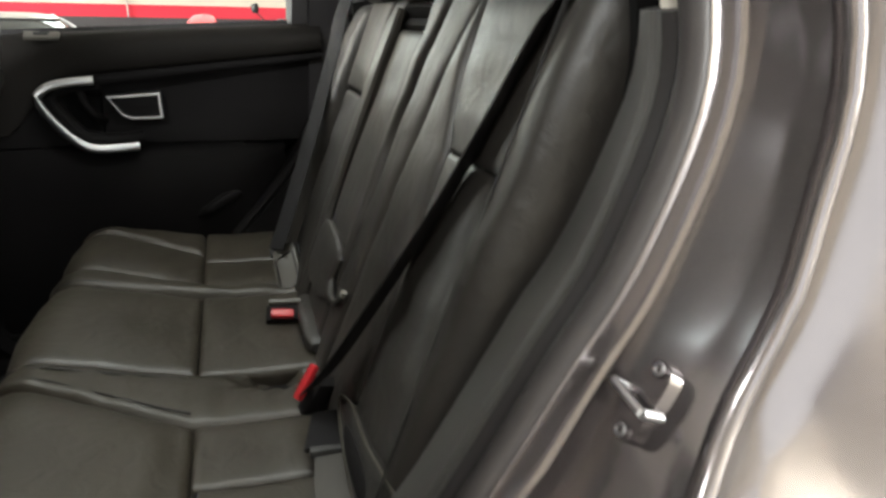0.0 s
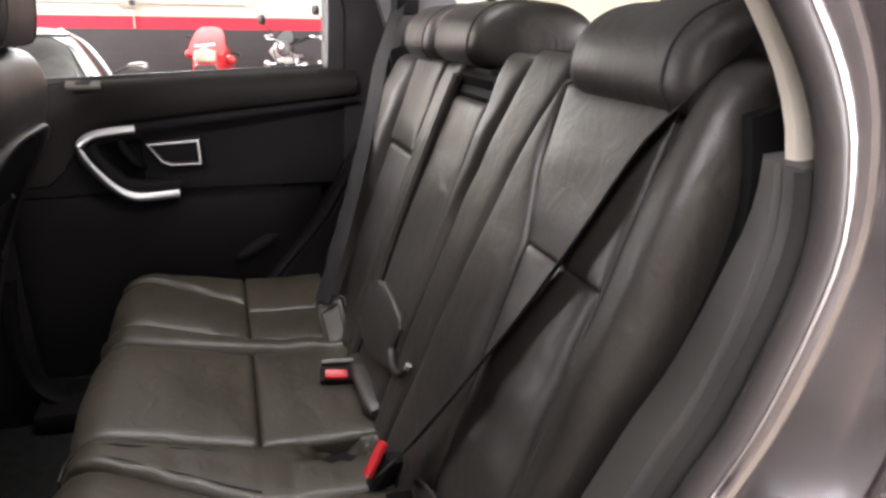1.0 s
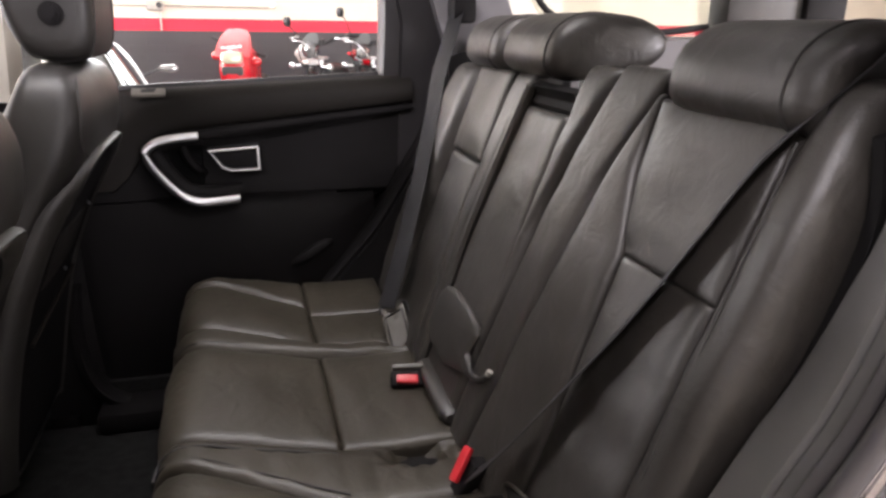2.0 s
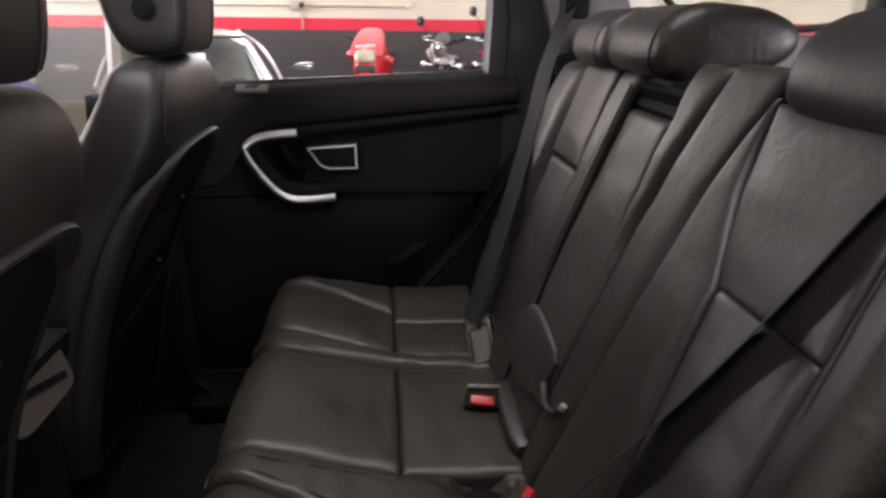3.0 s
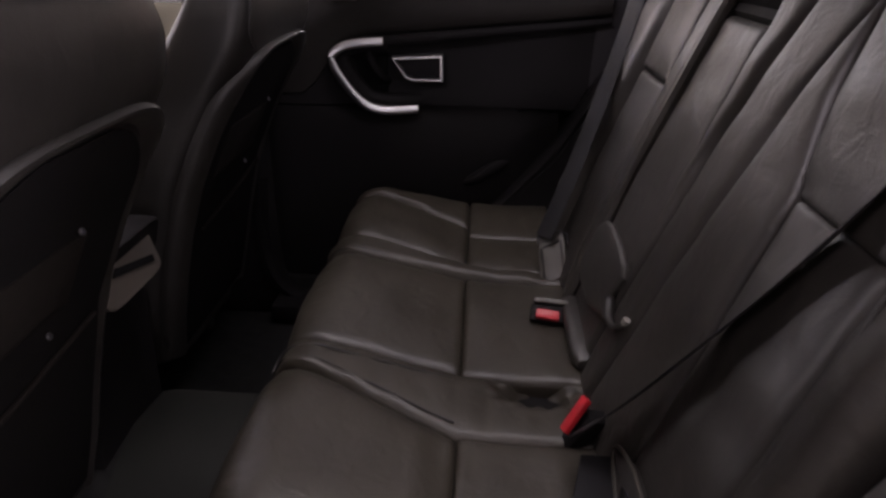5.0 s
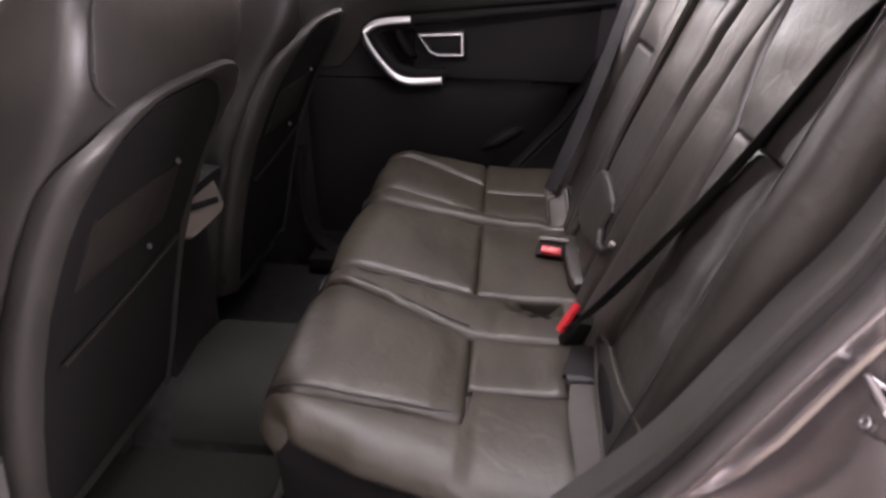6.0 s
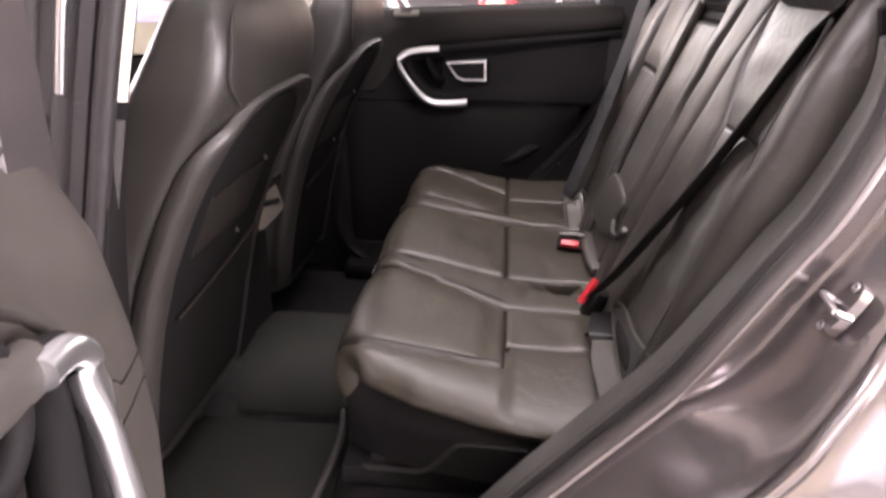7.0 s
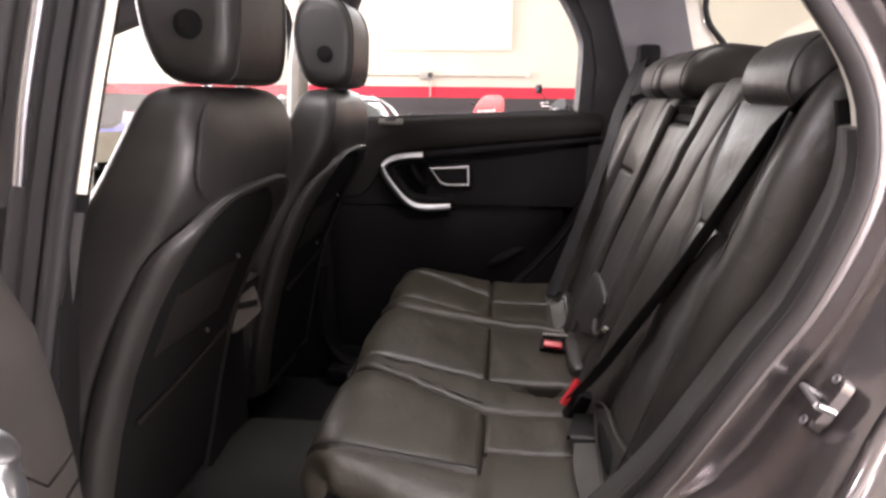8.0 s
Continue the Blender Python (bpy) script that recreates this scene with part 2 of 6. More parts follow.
def loft(rings, closed=True, caps=True):
    """A skin over rings of points, all of one length."""
    bm = bmesh.new()
    rows = [[bm.verts.new(p) for p in ring] for ring in rings]
    n = len(rows[0])
    for a, b in zip(rows, rows[1:]):
        for i in range(n if closed else n - 1):
            j = (i + 1) % n
            bm.faces.new((a[i], a[j], b[j], b[i]))
    if caps and closed:
        bm.faces.new(rows[0][::-1])
        bm.faces.new(rows[-1])
    return bm


def spline(points, n, closed=False):
    """Points evenly spread along a smooth curve through the given ones."""
    pts = [Vector(p) for p in points]
    k = len(pts)
    fine = []
    spans = k if closed else k - 1
    for i in range(spans):
        if closed:
            p0, p1, p2, p3 = pts[(i - 1) % k], pts[i], pts[(i + 1) % k], pts[(i + 2) % k]
        else:
            p0, p1, p2, p3 = pts[max(i - 1, 0)], pts[i], pts[i + 1], pts[min(i + 2, k - 1)]
        for s in range(12):
            t = s / 12
            fine.append(0.5 * ((2 * p1) + (p2 - p0) * t + (2 * p0 - 5 * p1 + 4 * p2 - p3) * t * t + (3 * p1 - p0 - 3 * p2 + p3) * t ** 3))
    fine.append(pts[0] if closed else pts[-1])
    lengths = [0.0]
    for a, b in zip(fine, fine[1:]):
        lengths.append(lengths[-1] + (b - a).length)
    out, j = [], 0
    count = n if closed else n - 1
    for i in range(n):
        want = lengths[-1] * i / count
        while j < len(lengths) - 2 and lengths[j + 1] < want:
            j += 1
        span = lengths[j + 1] - lengths[j]
        out.append(fine[j].lerp(fine[j + 1], (want - lengths[j]) / span if span else 0))
    return out


def tube(points, radius, n=24, sides=10, closed=False, squash=1.0):
    """A round bar along a smooth curve; radius may be a function of 0..1."""
    path = spline(points, n, closed)
    rings = []
    up, last = Vector((0, 0, 1)), Vector((0, 0, 0))
    for i, p in enumerate(path):
        a = path[(i - 1) % n] if closed else path[max(i - 1, 0)]
        b = path[(i + 1) % n] if closed else path[min(i + 1, n - 1)]
        d = (b - a).normalized()
        side = d.cross(up)
        if side.length < 0.05:
            side = d.cross(Vector((1, 0, 0)))
        side.normalize()
        if i and side.dot(last) < 0:
            side = -side
        last = side
        over = side.cross(d)
        r = radius(i / (n - 1)) if callable(radius) else radius
        rings.append([p + (side * math.cos(t) + over * math.sin(t) * squash) * r for t in (2 * math.pi * k / sides for k in range(sides))])
    if closed:
        rings.append(rings[0])
    bm = loft(rings, True, not closed)
    if closed:
        bmesh.ops.remove_doubles(bm, verts=bm.verts, dist=1e-5)
    return bm


def strap(points, width, facing, n=30, thick=0.0016):
    """A flat band along a curve; facing: the way its broad side looks, one or one at each given point."""
    path = spline(points, n)
    faces = spline(facing, n) if isinstance(facing[0], (tuple, list, Vector)) else [Vector(facing)] * n
    rings = []
    for i, p in enumerate(path):
        d = (path[min(i + 1, n - 1)] - path[max(i - 1, 0)]).normalized()
        f = (faces[i] - d * faces[i].dot(d)).normalized()
        s = d.cross(f)
        w, h = width / 2, thick / 2
        rings.append([p + s * w * a + f * h * b for a, b in ((-1, -.6), (-.96, -1), (0, -1.0), (.96, -1), (1, -.6), (1, .6), (.96, 1), (0, 1.25), (-.96, 1), (-1, .6))])
    return loft(rings)


def oval_bar(points, width, facing, thick, n=56, sides=18):
    """A bar of oval section along a curve; facing: the way its broad side looks at each given point."""
    path, faces = spline(points, n), spline(facing, n)
    rings = []
    for i, p in enumerate(path):
        d = (path[min(i + 1, n - 1)] - path[max(i - 1, 0)]).normalized()
        f = (faces[i] - d * faces[i].dot(d)).normalized()
        s = d.cross(f)
        rings.append([p + s * width / 2 * math.copysign(abs(math.cos(t)) ** 0.8, math.cos(t)) + f * thick / 2 * math.copysign(abs(math.sin(t)) ** 0.8, math.sin(t)) for t in (2 * math.pi * k / sides for k in range(sides))])
    return loft(rings)


def rod(a, b, r, sides=12):
    a, b = Vector(a), Vector(b)
    return tube([a, a.lerp(b, 0.5), b], r, 4, sides)


def disc(center, axis, r, depth, bevel=0.0, sides=24):
    bm = bmesh.new()
    bmesh.ops.create_cone(bm, cap_ends=True, segments=sides, radius1=r, radius2=r, depth=depth)
    if bevel:
        bmesh.ops.bevel(bm, geom=[e for e in bm.edges if abs(e.verts[0].co.z - e.verts[1].co.z) < 1e-6], offset=bevel, segments=2, affect="EDGES")
    turn = Vector((0, 0, 1)).rotation_difference(Vector(axis).normalized()).to_matrix().to_4x4()
    return moved(bm, Matrix.Translation(center) @ turn)


def ring_wheel(center, axis, r, thick, sides=32, squash=1.0):
    """A tyre or rim: a closed round bar about an axis."""
    turn = Vector((0, 0, 1)).rotation_difference(Vector(axis).normalized()).to_matrix()
    rings = []
    for i in range(sides + 1):
        a = 2 * math.pi * i / sides
        ring = []
        for k in range(10):
            b = 2 * math.pi * k / 10
            ring.append(Vector(center) + turn @ Vector(((r + thick * math.cos(b)) * math.cos(a), (r + thick * math.cos(b)) * math.sin(a), thick * squash * math.sin(b))))
        rings.append(ring)
    bm = loft(rings, True, False)
    bmesh.ops.remove_doubles(bm, verts=bm.verts, dist=1e-5)
    return bm


def super_ring(cx, cy, cz, rx, ry, power=3.0, n=28, axes=((1, 0, 0), (0, 1, 0))):
    a, b = Vector(axes[0]), Vector(axes[1])
    pts = []
    for i in range(n):
        t = 2 * math.pi * i / n
        c, s = math.cos(t), math.sin(t)
        pts.append(Vector((cx, cy, cz)) + a * rx * math.copysign(abs(c) ** (2 / power), c) + b * ry * math.copysign(abs(s) ** (2 / power), s))
    return pts


def edge_steps(n):
    """0..1, closer together at both ends."""
    return [0.5 - 0.5 * math.cos(math.pi * i / n) for i in range(n + 1)]


def table(v, pairs):
    """Straight lines between (v, value) pairs."""
    for (a, x), (b, y) in zip(pairs, pairs[1:]):
        if v <= b:
            return x + (y - x) * max(0, (v - a) / (b - a))
    return pairs[-1][1]


def pillow(surface, lo, hi, v0, v1, bulge=0.008, roll=0.012, depth=0.02, nu=16, nv=16, wrinkle=0.0, seed=0.0, end=1.0):
    """A padded panel on surface(u, v, h): u runs from lo(v) to hi(v), v from v0 to v1, h is the height of the padding.
    Its rim rolls down into the seams."""
    bm = bmesh.new()
    rows = []
    for b in edge_steps(nv):
        v = v0 + (v1 - v0) * b
        u0 = lo(v) if callable(lo) else lo
        u1 = hi(v) if callable(hi) else hi
        row = []
        for a in edge_steps(nu):
            u = u0 + (u1 - u0) * a
            h = bulge * (1 - (2 * a - 1) ** 4) * (1 - (2 * b - 1) ** 4)
            for d, r in ((min(a, 1 - a) * abs(u1 - u0), roll), (min(b, 1 - b) * abs(v1 - v0), roll * end)):
                if d < r:
                    h += -r + math.sqrt(max(0, r * r - (r - d) ** 2))
            if wrinkle:
                h += wrinkle * noise.noise((u * 9 + seed, v * 22, seed)) * (1 - (2 * a - 1) ** 6)
            row.append((u, v, max(h, -depth * 0.8)))
        rows.append(row)
    grid = [[bm.verts.new(surface(*p)) for p in row] for row in rows]
    base = [[bm.verts.new(surface(p[0], p[1], -depth)) for p in row] for row in rows]
    for g in (grid, base):
        for i in range(nv):
            for j in range(nu):
                bm.faces.new((g[i][j], g[i][j + 1], g[i + 1][j + 1], g[i + 1][j]))
    rim = [(0, j) for j in range(nu)] + [(i, nu) for i in range(nv)] + [(nv, j) for j in range(nu, 0, -1)] + [(i, 0) for i in range(nv, 0, -1)]
    for (i, j), (k, l) in zip(rim, rim[1:] + rim[:1]):
        bm.faces.new((grid[i][j], grid[k][l], base[k][l], base[i][j]))
    return bm

# ---- garage ----
part("floor", box((-10, -6.2, -0.2), (10, 9.7, 0)), CONCRETE, smooth=False)
tagged(bpy.data.objects["floor"], "worn sealed grey concrete garage floor", "floor", kind="structure")
part("wall_north", box((-10, 9.5, 0), (10, 9.7, 4)), WALL, smooth=False)
tagged(bpy.data.objects["wall_north"], "block wall painted cream over a red band and dark dado", "wall", kind="structure")
part("wall_west", box((-10.2, -6.2, 0), (-10, 9.7, 4)), WALL, smooth=False)
tagged(bpy.data.objects["wall_west"], "painted block side wall of the garage", "wall", kind="structure")
part("wall_east", join(box((10, -6.2, 0), (10.2, -5.5, 4)), box((10, -1.3, 0), (10.2, 9.7, 4)), box((10, -5.5, 3.2), (10.2, -1.3, 4))), WALL, smooth=False)
tagged(bpy.data.objects["wall_east"], "painted block side wall of the garage", "wall", kind="structure")
part("wall_south", join(box((-10, -6.2, 0), (0.1, -6.0, 4)), box((4.7, -6.2, 0), (10, -6.0, 4)), box((0.1, -6.2, 3.2), (4.7, -6.0, 4))), CREAM, smooth=False)
tagged(bpy.data.objects["wall_south"], "cream wall with a wide gate opening", "wall", kind="structure")
part("ceiling", box((-10, -6.2, 4), (10, 9.7, 4.15)), CEILING_WHITE, smooth=False)
tagged(bpy.data.objects["ceiling"], "plain white painted garage ceiling", "ceiling", kind="structure")

for lx, ly in CEILING_LAMPS:
    fixture = thing("ceiling_light", "long white ceiling fixture with lit tubes", "ceiling light", "garage ceiling lights")
    part("housing", box((lx - 1.25, ly - 0.28, 3.95), (lx + 1.25, ly + 0.28, 3.998), 0.01), CEILING_WHITE, fixture)
    part("diffuser", box((lx - 1.2, ly - 0.24, 3.935), (lx + 1.2, ly + 0.24, 3.949), 0.004), TUBE_GLOW, fixture)

window_1 = thing("window_1", "bright frosted window high in the cream wall", "window", kind="structure")
part("pane", box((-1.61, 9.47, 2.03), (-0.03, 9.478, 3.6)), WINDOW_GLOW, window_1)
part("window_frame", join(box((-1.68, 9.455, 1.97), (0.04, 9.497, 2.03), 0.006), box((-1.68, 9.455, 3.6), (0.04, 9.497, 3.66), 0.006),
                          box((-1.68, 9.455, 2.031), (-1.612, 9.497, 3.599), 0.006), box((-0.028, 9.455, 2.031), (0.04, 9.497, 3.599), 0.006)), CREAM, window_1)

pipe = thing("conduit", "thin grey metal conduit along the cream wall", "conduit")
part("pipe", rod((-4.6, 9.485, 1.645), (0.24, 9.485, 1.64), 0.011), CONDUIT, pipe)
part("drop", rod((-1.02, 9.485, 1.6), (-1.02, 9.485, 1.36), 0.008), CONDUIT, pipe)
part("elbow", tube([(0.23, 9.485, 1.64), (0.29, 9.49, 1.645), (0.30, 9.49, 1.70)], 0.016, 8), TRIM_CREAM, pipe)
part("junction_box", box((-1.16, 9.44, 1.585), (-0.98, 9.498, 1.70), 0.012), CONDUIT, pipe)
part("switch", disc((-1.02, 9.436, 1.645), (0, 1, 0), 0.034, 0.012, 0.003), INK, pipe)

# ---- the car's body ----
car = thing("car_body", "bronze-grey off-road car body with black trim", "car body")

# the rear door opening as a closed loop in x, z
LOOP = [(0.305, 1.33), (0.268, 1.225), (0.227, 1.157), (0.183, 1.083), (0.132, 1.003), (0.056, 0.916), (-0.034, 0.814), (-0.13, 0.70),
        (-0.24, 0.61), (-0.38, 0.575), (-0.52, 0.60), (-0.575, 0.72), (-0.56, 1.0), (-0.51, 1.25), (-0.455, 1.47), (-0.40, 1.63),
        (-0.30, 1.70), (-0.10, 1.70), (0.08, 1.645), (0.19, 1.57), (0.25, 1.50), (0.285, 1.45), (0.303, 1.40)]
LOOP_N = 150
LOOP_PTS = spline([(x, 0, z) for x, z in LOOP], LOOP_N, True)
LOOP_OUT = []
for i in range(LOOP_N):
    d = LOOP_PTS[(i + 1) % LOOP_N] - LOOP_PTS[i - 1]
    nrm = Vector((-d.z, 0, d.x)).normalized()
    if nrm.dot(LOOP_PTS[i] - Vector((-0.12, 0, 1.15))) < 0:
        nrm = -nrm
    LOOP_OUT.append(nrm)


def swept(profile, keep=lambda p: True, mirror=False):
    """A profile of (outwards, y) carried round the door opening, as a closed band."""
    rings, runs = [], []
    start = next((i for i in range(LOOP_N) if not keep(LOOP_PTS[i])), None)
    order = [(start + k) % LOOP_N for k in range(LOOP_N)] if start is not None else list(range(LOOP_N))
    for i in order:
        if keep(LOOP_PTS[i]):
            pairs = profile(LOOP_PTS[i].z) if callable(profile) else profile
            rings.append([LOOP_PTS[i] + LOOP_OUT[i] * o + Vector((0, (2.41 - y) if mirror else y, 0)) for o, y in pairs])
    if start is None:
        rings.append(rings[0])
        bm = loft(rings, True, False)
        bmesh.ops.remove_doubles(bm, verts=bm.verts, dist=1e-5)
        return bm
    return loft(rings)


def circle(o, y, r, n=10):
    return [(o + r * math.cos(2 * math.pi * k / n), y + r * math.sin(2 * math.pi * k / n)) for k in range(n)]


def cut(z):
    """How far the outer panel's edge stands behind the opening, by height."""
    return table(z, [(0.7, 0.109), (1.0, 0.105), (1.15, 0.108), (1.25, 0.115), (1.35, 0.102), (1.45, 0.085), (1.6, 0.080)])


def edge_y(z):
    """How far out the outer panel's edge stands: it leans in above the belt line."""
    return table(z, [(0.7, 0.366), (1.04, 0.366), (1.12, 0.386), (1.2, 0.420), (1.3, 0.434), (1.6, 0.440)])


def jamb_profile(z):
    b, edge = cut(z), edge_y(z)
    wide = table(z, [(0.94, 0.10), (0.99, 0.14), (1.015, 0.55), (1.045, 0.92), (1.08, 1.08), (1.2, 1.0)])
    sink = table(z, [(0.94, 0.010), (1.0, 0.006), (1.06, 0.0), (1.2, 0.0)])
    out = [(0.014, 0.474), (0.007, 0.462), (0.009, 0.457), (0.014, 0.457)]
    out += [(0.014 + (o - 0.014) * wide, y - sink) for o, y in ((0.032, 0.469), (0.047, 0.478), (0.051, 0.4755), (0.056, 0.4775), (0.060, 0.484), (0.067, 0.492))]
    rim, floor_y = out[-1]
    for f in (0.15, 0.4, 0.65, 0.85):
        out.append((rim + (b - 0.003 - rim) * f, floor_y + (edge + 0.02 - floor_y) * f))
    for o, y in ((0.114, 0.366), (0.125, 0.357), (0.16, 0.349), (0.25, 0.336), (0.40, 0.33), (0.62, 0.335), (0.62, 0.37), (0.16, 0.40)):
        out.append((o - 0.109 + b, y + edge - 0.366))
    return out + [(0.075, 0.51), (0.03, 0.485)]


lower = lambda p: p.z < 1.405 and not (p.x < -0.2 and p.z > 0.9)
upper = lambda p: p.z >= 1.393 and p.x > -0.2
slim = lambda z: table(z, [(1.18, 0.0), (1.30, 0.010), (1.40, 0.029)])
for mirror in (False, True):
    # The mirrored far trim is black: its shade is put into the colour.
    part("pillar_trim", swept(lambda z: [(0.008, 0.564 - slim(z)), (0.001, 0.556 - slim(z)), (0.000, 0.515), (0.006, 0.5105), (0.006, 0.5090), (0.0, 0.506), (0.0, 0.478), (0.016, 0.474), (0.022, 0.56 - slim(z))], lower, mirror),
         PLASTIC if mirror else PLASTIC_GREY, car, "grey lower pillar trim, toned as shaded on the far side")
    if mirror:
        continue
    part("upper_pillar_trim", swept([(0.022, 0.519), (0.012, 0.518), (0.009, 0.515), (0.009, 0.505), (0.013, 0.501), (0.030, 0.500), (0.030, 0.519)], upper, mirror),
         TRIM_CREAM, car, "cream upper pillar trim")
    part("front_pillar_trim", swept([(0.012, 0.513), (0.002, 0.512), (0.0, 0.505), (0.002, 0.484), (0.022, 0.476), (0.026, 0.513)], lambda p: p.x < -0.19 and p.z > 0.9, mirror), PLASTIC, car, "black pillar edge trim")
    part("door_seal", swept(circle(0.003, 0.466, 0.0105), lambda p: not (p.x < -0.2 and p.z > 0.9), mirror), RUBBER_GREY, car, "grey rubber door seal")
    part("front_seal", swept(circle(0.004, 0.463, 0.0125), lambda p: p.x < -0.2 and p.z > 0.87, mirror), RUBBER, car, "black rubber door seal")
    lip_profile = [(0.014, 0.479), (0.006, 0.482), (-0.006, 0.487), (-0.009, 0.4855), (-0.004, 0.478), (0.010, 0.474)]
    part("seal_lip", swept(lip_profile, lambda p: p.z < 1.31 or (p.z < 1.405 and p.x > -0.2), mirror), RUBBER_LIP, car, "dark grey seal lip")
    part("front_trim_edge", swept(lip_profile, lambda p: p.z > 1.312 and p.x < -0.2, mirror), TRIM_CREAM, car, "cream edge of the centre pillar trim")
    rear = lambda p: not (p.x < -0.2 and p.z > 0.9)
    part("door_jamb", swept(jamb_profile, rear, mirror),
         PAINT, car, "glossy bronze-grey painted door jamb")
    part("jamb_bead", swept(lambda z: circle(cut(z) + 0.006, edge_y(z) + 0.006, 0.011, 12), rear, mirror), PAINT, car, "rolled panel edge")
    part("front_jamb", swept([(0.014, 0.47), (0.018, 0.455), (0.030, 0.450), (0.034, 0.457), (0.040, 0.455), (0.046, 0.450), (0.054, 0.450), (0.060, 0.458), (0.074, 0.456), (0.080, 0.446), (0.092, 0.442), (0.10, 0.440), (0.11, 0.50), (0.03, 0.51)], lambda p: p.x < -0.2 and p.z > 0.8, mirror),
         RUBBER, car, "black centre pillar cover")
    # Added steel bead in place of the highlight along the glossy pillar edge.
    part("pillar_bead", swept(lambda z: circle(0.047, 0.4465 + 0.006 * max(0, (1.39 - z) / 0.08), 0.0062, 12), lambda p: p.x < -0.2 and p.z > 1.31, mirror), STEEL, car, "steel bead standing in for a highlight on the pillar edge")

# quarter panel skin behind the far door
for y_out, y_in in ((2.058, 2.01),):
    rings = []
    for i in range(13):
        a = i / 12
        x = 0.27 + a * 1.4
        bulge = 0.03 * a * (1 if y_out < 1 else -1)
        ring = []
        for z in (0.45, 0.7, 0.95, 1.10, 1.18, 1.24, 1.30):
            start = max(x, {0.45: 0.1, 0.7: 0.1, 0.95: 0.27, 1.10: 0.36}.get(z, 0.44))
            ring.append((start if i == 0 else max(x, start + 0.001 * i), y_out + bulge + (0.02 if z > 1.2 else 0) * (1 if y_out < 1 else -1), z))
        ring += [(p[0], y_in + bulge, p[2]) for p in reversed(ring)]
        rings.append(ring)
    part("quarter_panel", loft(rings), PAINT, car, "metallic rear quarter panel")

# striker on the near jamb
def on_jamb(o, along, y):
    """A point on the jamb's inner face: out from the opening, along its edge, across."""
    o -= 0.002
    return Vector((0.229 + 0.859 * o + 0.511 * along, y, 1.161 - 0.511 * o + 0.859 * along))


plate = [[on_jamb(o, 0.033 * math.copysign(abs(math.cos(a)) ** 0.6, math.cos(a)), 0.447 + 0.016 * math.copysign(abs(math.sin(a)) ** 0.6, math.sin(a))) for a in [math.pi * k / 12 for k in range(24)]] for o in (0.082, 0.072, 0.070)]
striker = part("striker", loft(plate), PAINT, car, "painted door striker plate")
part("loop", join(rod(on_jamb(0.058, 0, 0.468), on_jamb(0.056, -0.004, 0.424), 0.0036), rod(on_jamb(0.058, 0, 0.468), on_jamb(0.074, 0, 0.466), 0.0036), rod(on_jamb(0.056, -0.004, 0.424), on_jamb(0.076, -0.002, 0.428), 0.0042)), CHROME, striker, "bright steel loop")
for along in (0.026, -0.026):
    bolt = part("bolt", disc(on_jamb(0.070, along, 0.445), (0.859, 0, -0.511), 0.0068, 0.005, 0.0015, 14), PAINT, striker)
    part("socket", ring_wheel(on_jamb(0.0670, along, 0.445), (0.859, 0, -0.511), 0.0042, 0.0014, 14), STEEL, bolt)

# floor, tunnel, sills, roof, firewall and tail
part("floor_pan", box((-2.0, 0.55, 0.47), (0.2, 1.86, 0.53), 0.01), CARPET, car, "dark floor carpet")
tun = [[(x, 1.205 + dy, z) for dy, z in ((-0.22, 0.50), (-0.17, 0.60), (-0.11, 0.64), (0, 0.652), (0.11, 0.64), (0.17, 0.60), (0.22, 0.50))] for x in (-2.0, -0.9, -0.45, -0.3)]
part("tunnel", loft(tun), CARPET, car, "carpeted centre tunnel")
part("sill_plate", box((-0.56, 0.50, 0.53), (-0.02, 0.62, 0.585), 0.015), PLASTIC, car, "black plastic sill cover")
part("sill_plate", box((-0.56, 1.79, 0.53), (-0.02, 1.91, 0.585), 0.015), PLASTIC, car)
for mirror in (False, True):
    part("wheel_arch_cover", swept([(0.016, 0.558), (0.018, 0.572), (0.34, 0.578), (0.34, 0.556)], lambda p: p.x > -0.25 and p.z < 1.43, mirror), VALANCE, car, "black trim beside the seat")
part("side_wall", box((-0.62, 1.90, 0.40), (0.5, 1.96, 0.62), 0.01), CARPET, car)
part("far_pillar", loft([[(x0, 1.965, z), (x0 + 0.01, 1.94, z), (x0 + w, 1.94, z), (x0 + w, 1.99, z), (x0, 1.99, z)] for x0, w, z in ((0.20, 0.40, 1.0), (0.215, 0.36, 1.36), (0.22, 0.30, 1.50), (0.20, 0.28, 1.60), (0.15, 0.30, 1.70), (0.06, 0.40, 1.85))]), RUBBER, car, "black rear door pillar")
part("rocker", box((-2.2, 0.37, 0.36), (0.15, 0.50, 0.55), 0.03), PAINT, car)
part("rocker", box((-2.2, 1.91, 0.36), (0.15, 2.04, 0.55), 0.03), PAINT, car)
ROOF = [(-1.35, 1.66), (-1.0, 1.79), (-0.3, 1.84), (0.5, 1.82), (1.2, 1.72)]
ROOF_DROP = [(-0.64, -0.075), (-0.55, -0.02), (-0.3, 0.012), (0, 0.02), (0.3, 0.012), (0.55, -0.02), (0.64, -0.075)]


def roof_piece(x0, x1, y0, y1, up=0.0, thick=0.05):
    """A stretch of the roof between two lengths and two widths from the centre line."""
    rings = []
    for i in range(9):
        x = x0 + (x1 - x0) * i / 8
        under = [(x, 1.205 + dy, table(x, ROOF) + table(dy, ROOF_DROP) + up) for dy in [y0 + (y1 - y0) * k / 6 for k in range(7)]]
        rings.append(under + [(p[0], p[1], p[2] + thick) for p in reversed(under)])
    return loft(rings)


